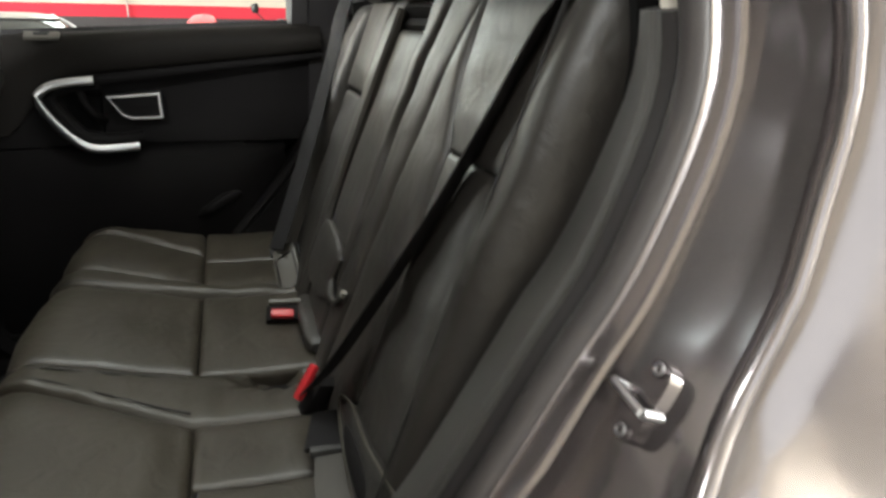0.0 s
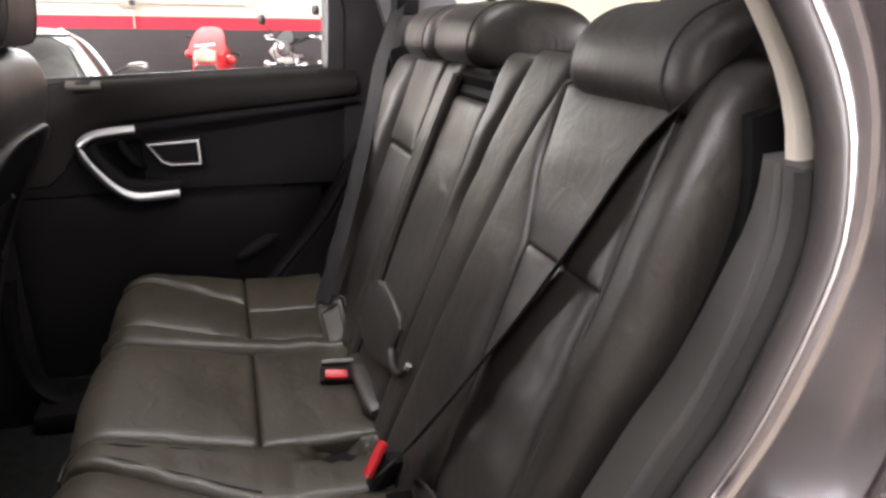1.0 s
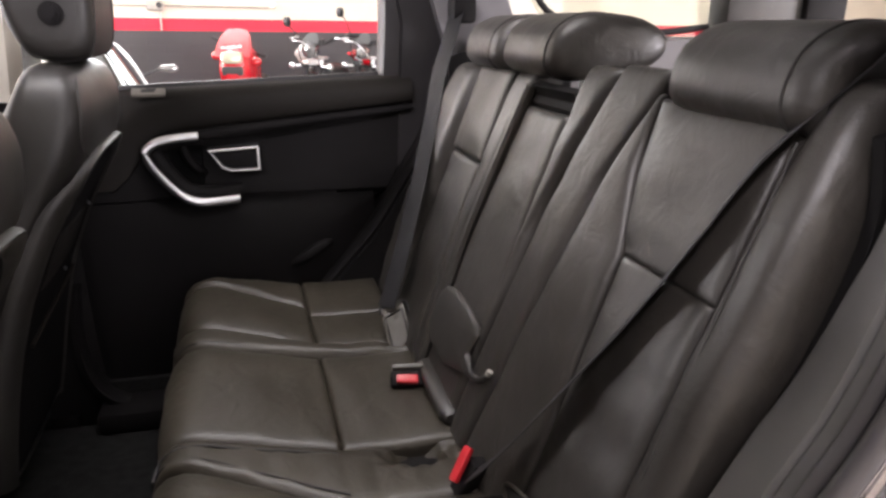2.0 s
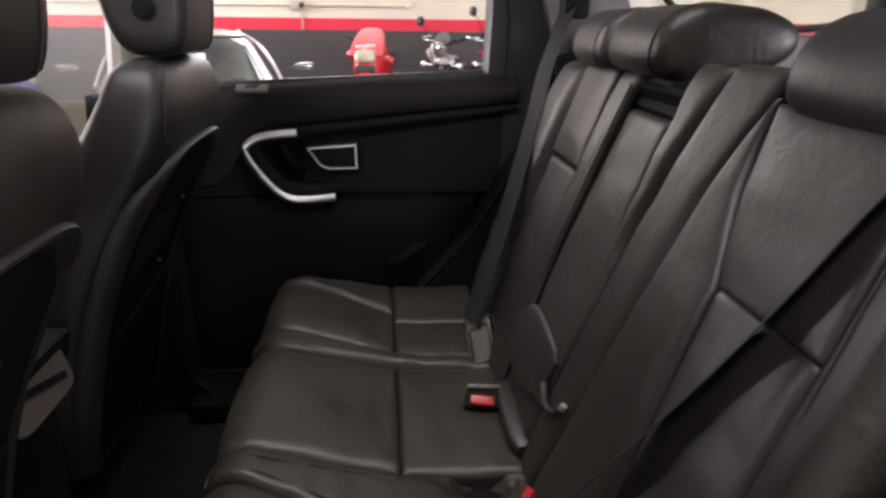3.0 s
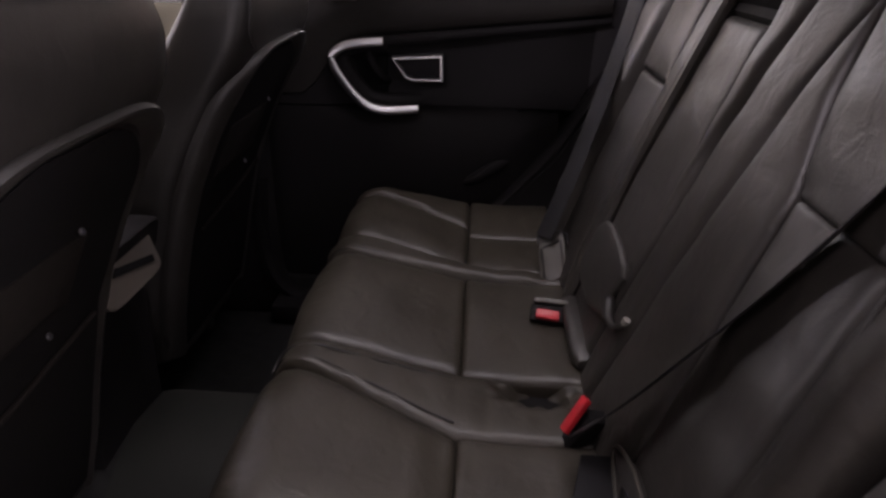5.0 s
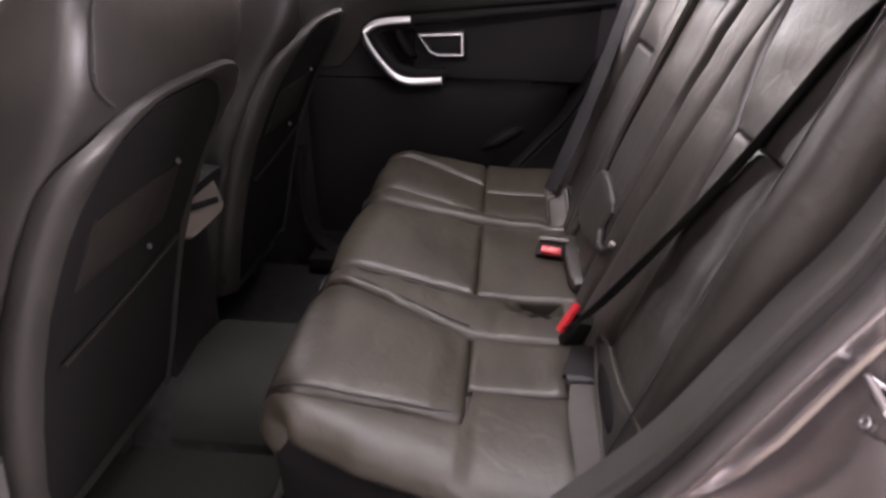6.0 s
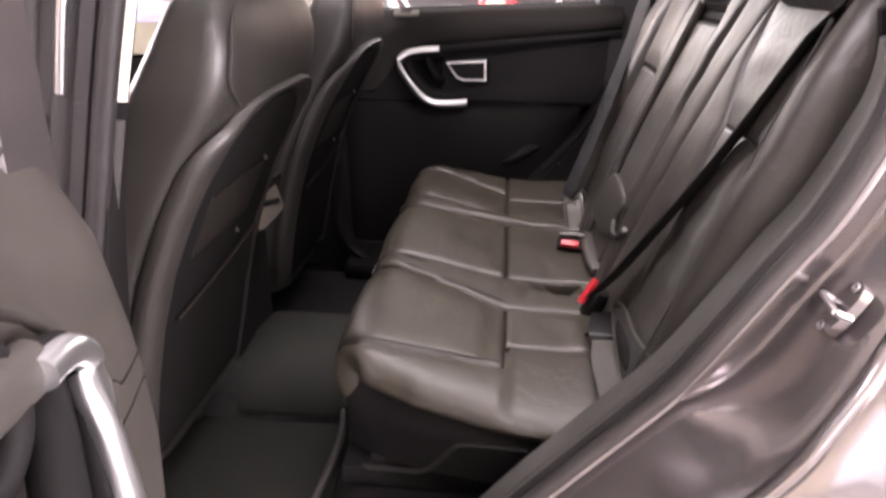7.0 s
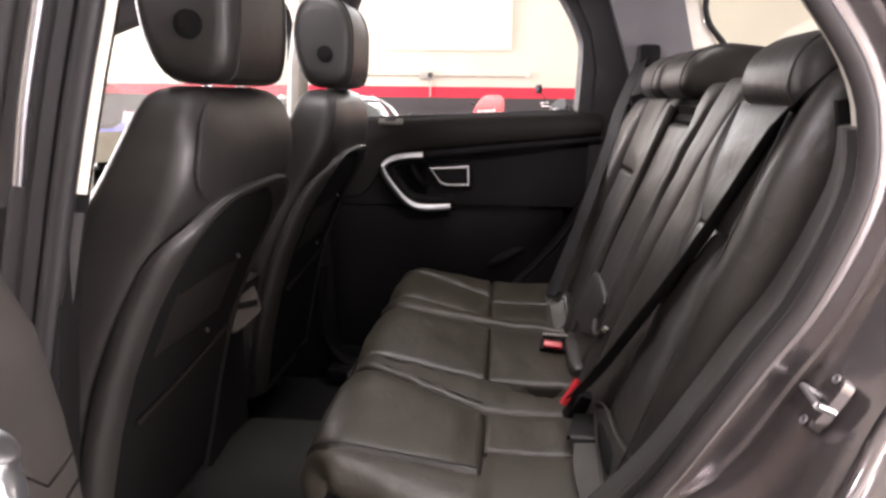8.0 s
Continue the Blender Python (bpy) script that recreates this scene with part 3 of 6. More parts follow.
part("roof", join(roof_piece(-1.35, -1.06, -0.64, 0.64), roof_piece(0.36, 1.2, -0.64, 0.64), roof_piece(-1.06, 0.36, -0.64, -0.46), roof_piece(-1.06, 0.36, 0.46, 0.64)), HEADLINING, car, "pale grey headlining")
part("roof_skin", join(roof_piece(-1.35, -1.06, -0.64, 0.64, 0.052, 0.01), roof_piece(0.36, 1.2, -0.64, 0.64, 0.052, 0.01), roof_piece(-1.06, 0.36, -0.64, -0.46, 0.052, 0.01), roof_piece(-1.06, 0.36, 0.46, 0.64, 0.052, 0.01)), PAINT, car, "bronze-grey roof skin")
roof_glass = part("roof_glass", roof_piece(-1.07, 0.37, -0.47, 0.47, 0.03, 0.005), GLASS, car, "clear fixed roof glass")
roof_glass.visible_shadow = False
part("underbody", box((-2.0, 0.42, 0.40), (1.5, 1.99, 0.465), 0.01), CARPET, car)
part("load_floor", box((0.2, 0.6, 0.70), (1.5, 1.83, 0.76), 0.01), CARPET, car)
part("tailgate", join(box((1.46, 0.42, 0.5), (1.54, 1.99, 1.30), 0.03), box((1.30, 0.5, 1.62), (1.40, 1.9, 1.70), 0.02), box((1.36, 0.42, 1.28), (1.5, 0.56, 1.66), 0.02), box((1.36, 1.86, 1.28), (1.5, 1.99, 1.66), 0.02)), PLASTIC, car, "black inner tailgate trim")
part("dashboard", loft([[(x, y, z) for x, z in ((-1.45, 0.75), (-1.42, 0.98), (-1.5, 1.10), (-1.75, 1.13), (-2.0, 1.12), (-2.0, 0.5), (-1.6, 0.5))] for y in (0.50, 0.9, 1.5, 1.91)]), PLASTIC, car, "black dashboard")
for y, s in ((0.47, 1), (1.94, -1)):
    part("front_pillar", tube([(-2.05, y, 1.10), (-1.75, y + 0.03 * s, 1.30), (-1.35, y + 0.08 * s, 1.55), (-1.0, y + 0.12 * s, 1.68)], 0.045, 16, 8), TRIM_GREY, car, "grey windscreen pillar trim")

# far rear quarter: pillar trims round the side glass
part("rear_pillar_trim", loft([[(x0 + dx, y, z) for dx, y in ((0, 1.935), (0.0, 1.90), (w * 0.5, 1.875), (w, 1.885), (w, 1.95))]
                               for x0, w, z in ((0.345, 0.24, 1.36), (0.33, 0.20, 1.45), (0.295, 0.19, 1.56), (0.254, 0.20, 1.68), (0.21, 0.24, 1.80))]), TRIM_GREY, car, "grey upper pillar trim")
part("glass_rim", tube([(0.56, 1.935, 1.80), (0.525, 1.935, 1.70), (0.535, 1.935, 1.63), (0.575, 1.935, 1.58), (0.62, 1.935, 1.53), (0.70, 1.935, 1.50), (0.9, 1.935, 1.48), (1.1, 1.935, 1.50)], 0.009, 30, 8), RUBBER, car)
part("glass_reveal", loft([[(x - 0.10, 1.91, z), (x - 0.01, 1.94, z), (x - 0.01, 1.965, z), (x - 0.10, 1.96, z)] for x, z in ((0.62, 1.50), (0.575, 1.57), (0.535, 1.63), (0.52, 1.70), (0.53, 1.80))]), TRIM_CREAM, car, "cream trim at the side glass")
part("side_glass", box((0.53, 1.955, 1.46), (1.15, 1.96, 1.80)), GLASS, car)
part("side_trim", box((0.55, 1.90, 1.20), (1.45, 1.97, 1.47), 0.03), TRIM_GREY, car)
part("rear_side_pillar", box((1.12, 1.88, 1.4), (1.4, 1.98, 1.72), 0.03), SOFT, car, "dark tail pillar trim")
part("near_rear_pillar", join(box((0.44, 0.50, 1.30), (0.66, 0.55, 1.72), 0.02), box((0.64, 0.50, 1.20), (1.45, 0.55, 1.42), 0.02)), TRIM_GREY, car)

# wheels under the car
for wx in (-1.75, 1.02):
    for wy in (0.46, 1.95):
        tyre = part("wheel", ring_wheel((wx, wy, 0.36), (0, 1, 0), 0.265, 0.095, 36), RUBBER, car, "black car tyre")
        part("rim", disc((wx, wy, 0.36), (0, 1, 0), 0.20, 0.15, 0.02), CONDUIT, tyre, "grey alloy rim")

# centre pillars
part("centre_pillar", loft([[(x0 + dx, y, z) for dx, y in ((0, 0.45), (0.0, 0.50), (0.05, 0.545), (0.13, 0.545), (0.17, 0.50), (0.17, 0.46))]
                            for x0, z in ((-0.72, 0.55), (-0.72, 0.85), (-0.69, 1.15), (-0.672, 1.298))]), PLASTIC, car, "black lower centre pillar trim")
part("centre_pillar_top", loft([[(x0 + dx, y, z) for dx, y in ((0, 0.46), (0.0, 0.50), (0.04, 0.55), (0.130, 0.55), (0.155, 0.535), (0.160, 0.490), (0.14, 0.478))]
                                for x0, z in ((-0.667, 1.300), (-0.658, 1.345), (-0.63, 1.50), (-0.58, 1.72))]), TRIM_CREAM, car, "cream upper centre pillar trim")
part("centre_pillar", loft([[(x0 + dx, y, z) for dx, y in ((0, 1.96), (0.0, 1.91), (0.05, 1.87), (0.17, 1.88), (0.225, 1.93), (0.225, 1.99))]
                            for x0, z in ((-0.76, 0.55), (-0.76, 0.85), (-0.76, 1.15), (-0.75, 1.32))]), PLASTIC, car)
part("centre_pillar_top", loft([[(x0 + dx, y, z) for dx, y in ((0, 1.95), (0.0, 1.91), (0.02, 1.885), (0.04, 1.885), (0.055, 1.91), (0.055, 1.945))]
                                for x0, z in ((-0.695, 1.322), (-0.685, 1.50), (-0.65, 1.72))]), TRIM_CREAM, car)

# ---- doors ----


def rear_door(name, label, side, m, glass):
    """A rear passenger door. Local x runs back from the hinge, y inwards (times side), z is the height."""
    root = thing(name, label, "car door", kind="structure")
    root.matrix_world = m

    def put(pname, bm, mat, parent=root, lab=""):
        for v in bm.verts:
            v.co.y *= side
        return part(pname, bm, mat, parent, lab)

    sill = lambda x: 1.333 + 0.05 * (x - 0.1)
    drop = lambda x: min(1, max(0, (0.25 - x) / 0.13))
    belt = lambda x: 1.236 + 0.11 * max(x - 0.22, 0) - 0.125 * drop(x) ** 2 * (3 - 2 * drop(x))
    xs = [0.0, 0.004, 0.012, 0.025, 0.045, 0.07, 0.10, 0.13, 0.16, 0.19, 0.22, 0.25, 0.28, 0.31, 0.35, 0.45, 0.55, 0.65, 0.75, 0.82, 0.85]
    ends = lambda x: min(1, 0.30 + 0.70 * math.sqrt(min(1, max(0, x) / 0.06)))
    low = lambda x: 0.60 + 0.55 * max(0, x - 0.52) / 0.3

    def depth(x, z):
        """How far the trim stands in from the skin: a sunken insert, a swollen foot, and a full round front end."""
        w = min(1, max(0, (0.31 - x) / 0.17))
        w = w * w * (3 - 2 * w)
        flat = table(z, [(0.60, 0.08), (0.75, 0.10), (0.86, 0.107), (0.95, 0.124), (1.02, 0.125), (1.066, 0.108), (1.083, 0.075), (1.088, 0.070), (1.12, 0.059), (belt(x) - 0.03, 0.056), (belt(x) - 0.004, 0.062),
                         (belt(x), 0.064), (belt(x) + 0.006, 0.078), (belt(x) + 0.024, 0.086), (sill(x) - 0.026, 0.082), (sill(x) - 0.006, 0.066), (sill(x) + 0.003, 0.045)])
        full = table(z, [(0.60, 0.085), (0.75, 0.102), (0.90, 0.112), (1.02, 0.116), (1.10, 0.110), (1.17, 0.101), (1.22, 0.088), (1.26, 0.070), (1.295, 0.046), (sill(x) - 0.006, 0.026), (sill(x) + 0.003, 0.016)])
        fade = 1 - 0.6 * max(0, (x - 0.6) / 0.25)
        d = flat * (1 - w) + full * w
        return d * ends(x) * (fade if z < 1.083 else 1)

    def trim(zs):
        """Rings across the door for the given heights (functions of x)."""
        return loft([[(x, 0, zs[0](x))] + [(x, depth(x, f(x)), f(x)) for f in zs] + [(x, 0, zs[-1](x))] for x in xs])

    put("skin", loft([[(x, 0, 0.58), (x, -0.045, 0.60), (x, -0.055, 0.95), (x, -0.04, 1.2), (x, -0.015, sill(x) - 0.01), (x, 0.0, sill(x) - 0.012)]
                      for x in (-0.01, 0.2, 0.45, 0.66)] +
                     [[(x, 0, z0), (x, -0.045, z0 + 0.02), (x, -0.055, max(z0 + 0.04, 0.95)), (x, -0.04, max(z0 + 0.06, 1.2)), (x, -0.015, sill(x) - 0.01), (x, 0.0, sill(x) - 0.012)]
                      for x, z0 in ((0.74, 0.75), (0.82, 0.95), (0.88, 1.08))]), PAINT)
    # The far door's shade is put into darker trim materials than the near door's.
    put("upper_trim", trim([lambda x: sill(x) + 0.003, lambda x: sill(x) - 0.006, lambda x: sill(x) - 0.016, lambda x: sill(x) - 0.026, lambda x: (sill(x) + belt(x)) / 2,
                            lambda x: belt(x) + 0.024, lambda x: belt(x) + 0.012, lambda x: belt(x) + 0.006, lambda x: belt(x) + 0.001]), SOFT if glass else SOFT_SHADED, lab="soft dark brown-black upper door trim")
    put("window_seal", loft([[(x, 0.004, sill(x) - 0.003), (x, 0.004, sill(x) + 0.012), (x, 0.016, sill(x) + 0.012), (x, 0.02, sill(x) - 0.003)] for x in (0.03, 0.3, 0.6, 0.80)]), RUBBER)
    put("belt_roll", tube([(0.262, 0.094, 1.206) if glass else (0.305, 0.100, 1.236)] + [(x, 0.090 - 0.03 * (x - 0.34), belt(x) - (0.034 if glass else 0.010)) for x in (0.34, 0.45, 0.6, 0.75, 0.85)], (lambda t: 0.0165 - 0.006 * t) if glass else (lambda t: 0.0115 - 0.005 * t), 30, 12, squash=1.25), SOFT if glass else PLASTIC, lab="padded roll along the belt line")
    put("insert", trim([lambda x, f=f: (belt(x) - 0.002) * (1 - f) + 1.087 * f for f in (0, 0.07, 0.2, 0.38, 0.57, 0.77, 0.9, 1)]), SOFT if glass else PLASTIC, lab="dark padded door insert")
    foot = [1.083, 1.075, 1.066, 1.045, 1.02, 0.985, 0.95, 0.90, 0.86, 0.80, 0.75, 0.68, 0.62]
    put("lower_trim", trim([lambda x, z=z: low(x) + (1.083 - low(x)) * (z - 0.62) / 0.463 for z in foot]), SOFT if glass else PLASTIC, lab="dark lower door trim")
    # grab handle: a bright hoop with a dark inner grip
    hoop = [(0.325, 0.112, 1.239), (0.275, 0.116, 1.235), (0.232, 0.119, 1.226), (0.208, 0.124, 1.206), (0.213, 0.131, 1.182), (0.238, 0.141, 1.148), (0.271, 0.150, 1.114), (0.302, 0.152, 1.094), (0.34, 0.147, 1.087), (0.410, 0.130, 1.089)]
    if glass:
        hoop = [(0.276, 0.104, 1.208), (0.248, 0.107, 1.206), (0.226, 0.110, 1.198), (0.214, 0.114, 1.178), (0.238, 0.126, 1.155), (0.271, 0.139, 1.133), (0.309, 0.153, 1.117), (0.351, 0.160, 1.109), (0.40, 0.158, 1.105), (0.463, 0.140, 1.104)]
    band = [(x, y - 0.004, z) for x, y, z in hoop]
    turn = [(0, 0, 1), (0, 0, 1), (-0.5, 0, 0.85), (-0.95, 0, 0.1), (-0.75, 0, -0.65), (-0.62, 0, -0.78), (-0.4, 0, -0.9), (-0.15, 0, -1), (0, 0, -1), (0, 0, -1)]
    handle = put("grab_handle", oval_bar(band, 0.036, turn, 0.024) if glass else tube([(x, y + 0.006, z) for x, y, z in hoop], 0.0066, 56, 14, squash=1.55), CHROME, root, "satin chrome grab handle hoop")
    inner = [(x + 0.018 * (1 if 0.2 < (1.25 - z) / 0.16 < 0.9 else 0.4), y - 0.03, z + (-0.012 if z > 1.2 else 0.014 if z < 1.11 else 0)) for x, y, z in hoop]
    put("grip", tube(inner, 0.019, 40, 10), PLASTIC, handle, "black inner grip")
    put("hoop_back", tube([(x, y - 0.008, z) for x, y, z in hoop], 0.0125, 48, 12, squash=1.15), PLASTIC, handle, "black rear half of the hoop")
    put("grip_post", tube([(0.262, 0.05, 1.238), (0.285, 0.085, 1.225), (0.295, 0.095, 1.19), (0.318, 0.085, 1.155), (0.33, 0.05, 1.14)], 0.011, 20, 10), PLASTIC, handle, "black grip strut")
    put("grip_bowl", box((0.21, 0.056, 1.10), (0.33, 0.068, 1.235), 0.01), GAP, handle)
    # release lever in a bright bezel
    bez = [(0.345, 0.084, 1.198), (0.46, 0.084, 1.206), (0.462, 0.084, 1.15), (0.395, 0.084, 1.149), (0.376, 0.084, 1.156)]
    rings = []
    k = len(bez)
    cx = sum(p[0] for p in bez) / k
    cz = sum(p[2] for p in bez) / k
    for f, y in ((1.06, 0.06), (1.06, 0.086), (1.03, 0.09), (0.96, 0.09), (0.93, 0.086), (0.93, 0.06), (1.06, 0.06)):
        rings.append([(cx + (p[0] - cx) * (1 + (f - 1) * 1.0), y, cz + (p[2] - cz) * (1 + (f - 1) * 2.2)) for p in bez])
    release = put("release_bezel", loft(rings, True, False), CHROME, root, "satin chrome release bezel")
    put("release_lever", loft([[(cx + (p[0] - cx) * f, y, cz + (p[2] - cz) * f) for p in bez] for f, y in ((0.97, 0.058), (0.97, 0.070), (0.9, 0.078), (0.6, 0.081))]), PLASTIC, release, "black release lever")
    put("lock_tab", moved(box((-0.037, -0.011, -0.006), (0.037, 0.011, 0.004), 0.003), pose(0.221, 0.066, 1.336, -38, 0, 0)), SOFT if glass else LOCK_GREY, root, "small lock tab surround")
    put("lock_slot", moved(join(box((-0.016, -0.006, 0.0035), (0.014, 0.004, 0.0052), 0.0005), box((-0.005, -0.008, 0.0036), (0.018, -0.003, 0.0053), 0.0005)), pose(0.221, 0.066, 1.336, -38, 0, 0)), INK, bpy.data.objects[root.children[-1].name])
    put("speaker_rim", tube([(0.13, 0.106, 1.06), (0.14, 0.110, 1.02), (0.165, 0.112, 1.00), (0.21, 0.113, 0.995)], 0.004, 16, 8), PLASTIC)
    put("door_pocket", tube([(0.52, 0.105, 0.90), (0.56, 0.122, 0.925), (0.60, 0.118, 0.95), (0.64, 0.10, 0.962)], lambda t: 0.016 - 0.012 * abs(2 * t - 1) ** 3, 24, 10), PLASTIC, lab="door pocket rim")
    # window frame
    path = spline([(0.052, 0, 1.26), (0.050, 0, 1.40), (0.055, 0, 1.52), (0.075, 0, 1.66), (0.14, 0, 1.77), (0.30, 0, 1.82), (0.50, 0, 1.83), (0.62, 0, 1.825), (0.69, 0, 1.78), (0.76, 0, 1.685), (0.802, 0, 1.60), (0.812, 0, 1.53), (0.803, 0, 1.33)], 60)
    rings = []
    for i, p in enumerate(path):
        d = (path[min(i + 1, 59)] - path[max(i - 1, 0)]).normalized()
        o = Vector((-d.z, 0, d.x))
        w, inner_w = 0.032, 2.2 if glass else 1.0
        rings.append([p + o * a * w + Vector((0, y, 0)) for a, y in ((-inner_w, -0.01), (-inner_w, 0.03), (0.3 - inner_w, 0.045), (0.8, 0.05), (1, 0.03), (1, -0.01))])
    put("window_frame", loft(rings), SATIN_FRAME if glass else RUBBER, root, "dark satin window frame" if glass else "black window frame")
    if glass:
        put("pane", loft([[(0.03, y, 1.33), (0.80, y, 1.34), (0.79, y, 1.62), (0.62, y, 1.81), (0.14, y, 1.77), (0.03, y, 1.60)] for y in (0.012, 0.016)]), GLASS_DARK, lab="tinted window pane")
    return root


HINGE_FAR, HINGE_NEAR = (-0.60, 2.0), (-0.53, 0.335)
rear_door("door_1", "closed rear car door, dark trim toned as shaded, chrome handle, window lowered", -1, pose(*HINGE_FAR, 0), False)
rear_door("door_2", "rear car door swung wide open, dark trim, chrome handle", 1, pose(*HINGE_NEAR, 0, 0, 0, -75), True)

# far front door with its mirror
fd = thing("door_3", "closed front car door with glass raised", "car door", kind="structure")
fx = (-1.85, -1.6, -1.3, -1.0, -0.74, -0.71)
fs = lambda x: 1.285 + 0.03 * (x + 1.3)
part("skin", loft([[(x, 2.0, 0.55), (x, 2.05, 0.6), (x, 2.055, 1.0), (x, 2.02, fs(x) - 0.01), (x, 2.0, fs(x) - 0.01)] for x in fx]), PAINT, fd)
part("upper_trim", loft([[(x, 2.0, fs(x)), (x, 1.955, fs(x) + 0.004), (x, 1.935, fs(x) - 0.02), (x, 1.925, fs(x) - 0.09), (x, 2.0, fs(x) - 0.1)] for x in fx]), BEIGE, fd, "beige upper door trim")
part("lower_trim", loft([[(x, 2.0, fs(x) - 0.10), (x, 1.94, fs(x) - 0.102), (x, 1.935, 1.10), (x, 1.87, 1.05), (x, 1.88, 0.8), (x, 1.92, 0.6), (x, 2.0, 0.58)] for x in fx]), PLASTIC, fd)
part("handle", tube([(-1.30, 1.90, 1.185), (-1.40, 1.885, 1.18), (-1.46, 1.88, 1.14), (-1.42, 1.88, 1.08), (-1.34, 1.89, 1.04)], 0.012, 24), CHROME, fd, "satin chrome handle")
part("window_frame", tube([(-0.705, 1.985, 1.30), (-0.695, 1.975, 1.6), (-0.75, 1.955, 1.70), (-1.0, 1.94, 1.715), (-1.15, 1.945, 1.675), (-1.32, 1.95, 1.565), (-1.60, 1.965, 1.40), (-1.78, 1.98, 1.285)], 0.013, 50, 8), RUBBER, fd, "black window frame")
pane = part("pane", loft([[(-1.76, y, 1.28), (-0.71, y, 1.29), (-0.70, y, 1.68), (-1.0, y, 1.71), (-1.15, y, 1.67), (-1.32, y, 1.56)] for y in (1.982, 1.986)]), GLASS_DUSTY, fd, "dusty window pane")
pane.visible_shadow = False
wing = part("wing_mirror", loft([super_ring(x, 2.17, 1.362, 0.115 * f, 0.078 * f, 3, 24, ((0, 1, 0), (0, 0, 1))) for x, f in ((-1.55, 0.3), (-1.53, 0.7), (-1.47, 0.95), (-1.42, 1.0), (-1.41, 0.96))]), PLASTIC, fd, "black wing mirror housing")
part("glass", loft([super_ring(x, 2.17, 1.362, 0.105 * f, 0.069 * f, 3, 24, ((0, 1, 0), (0, 0, 1))) for x, f in ((-1.4095, 1.0), (-1.406, 1.0))]), MIRROR, wing, "mirror glass")
for k in range(3):
    part("print", box((-1.4055, 2.085 + 0.038 * k, 1.303), (-1.4050, 2.116 + 0.038 * k, 1.312)), INK, wing)
part("arm", rod((-1.50, 2.03, 1.29), (-1.48, 2.12, 1.33), 0.022), PLASTIC, wing)

# near front door, closed, seen edge on behind the centre pillar
nd = thing("door_4", "closed front car door in bronze-grey paint", "car door", kind="structure")
part("skin", loft([[(x, 0.41, 0.55), (x, 0.36, 0.6), (x, 0.352, 1.0), (x, 0.39, fs(x) + 0.02), (x, 0.42, fs(x) + 0.02)] for x in (-1.85, -1.3, -0.9, -0.70)]), PAINT, nd)
part("inner_trim", loft([[(x, 0.425, fs(x) + 0.02), (x, 0.47, fs(x) + 0.02), (x, 0.50, fs(x) - 0.04), (x, 0.54, 1.05), (x, 0.50, 0.6), (x, 0.425, 0.6)] for x in (-1.85, -1.3, -0.9, -0.76)]), SOFT, nd)
part("window_frame", tube([(-0.70, 0.42, 1.30), (-0.675, 0.44, 1.6), (-0.70, 0.46, 1.70), (-1.0, 0.47, 1.715), (-1.32, 0.46, 1.565), (-1.78, 0.43, 1.285)], 0.022, 40, 8), RUBBER, nd, "black window frame")

part("pane", loft([[(-1.76, y, 1.28), (-0.70, y, 1.30), (-0.68, y + 0.02, 1.68), (-1.0, y + 0.03, 1.71), (-1.32, y + 0.02, 1.56)] for y in (0.425, 0.429)]), GLASS_DARK, nd, "tinted window pane")

# ---- rear seat ----
seat = thing("rear_seat", "black leather rear bench seat with split folding backrest", "car seat")
PROF = spline([(-0.285, 0, 0.70), (-0.31, 0, 0.76), (-0.325, 0, 0.82), (-0.318, 0, 0.875), (-0.28, 0, 0.902), (-0.20, 0, 0.892), (-0.06, 0, 0.872), (0.04, 0, 0.866), (0.15, 0, 0.87)], 121)
V_SEAM = next(i for i, p in enumerate(PROF) if p.z > 0.8 and p.x > -0.06 and i > 40) / 120


def cushion(u, v, h):
    f = min(max(v, 0), 1) * 120
    i = min(int(f), 119)
    p = PROF[i].lerp(PROF[i + 1], f - i)
    d = (PROF[min(i + 2, 120)] - PROF[max(i - 1, 0)]).normalized()
    n = Vector((-d.z, 0, d.x))
    q = p + n * h
    return Vector((q.x, u, q.z))


def cushion_x(v):
    f = min(max(v, 0), 1) * 120
    return PROF[int(f)].x if v > 0.18 else -0.318


near_edge = lambda v: table(cushion_x(v), [(-0.32, 0.70), (-0.30, 0.685), (-0.27, 0.66), (-0.18, 0.625), (-0.05, 0.60), (0.15, 0.575)])
near_seam = lambda v: max(near_edge(v) + 0.035, 0.715 + 0.075 * min(1, max(0, (v - V_SEAM) / 0.012)))
far_edge = lambda v: 1.85 - 0.3 * (near_edge(v) - 0.575)
far_seam = lambda v: min(far_edge(v) - 0.03, table(cushion_x(v), [(-0.33, 1.78), (-0.25, 1.77), (-0.06, 1.67), (0.2, 1.66)]))
strip_lo = lambda v: table(cushion_x(v), [(-0.33, 1.045), (-0.25, 1.02), (-0.06, 0.93), (0.2, 0.93)])
strip_hi = lambda v: table(cushion_x(v), [(-0.33, 1.11), (-0.25, 1.10), (-0.06, 1.075), (0.2, 1.07)])
ridge_lo = lambda v: table(cushion_x(v), [(-0.33, 1.44), (-0.25, 1.43), (-0.06, 1.405), (0.2, 1.40)])
ridge_hi = lambda v: table(cushion_x(v), [(-0.33, 1.525), (-0.25, 1.515), (-0.06, 1.455), (0.2, 1.45)])
V_END = 0.97
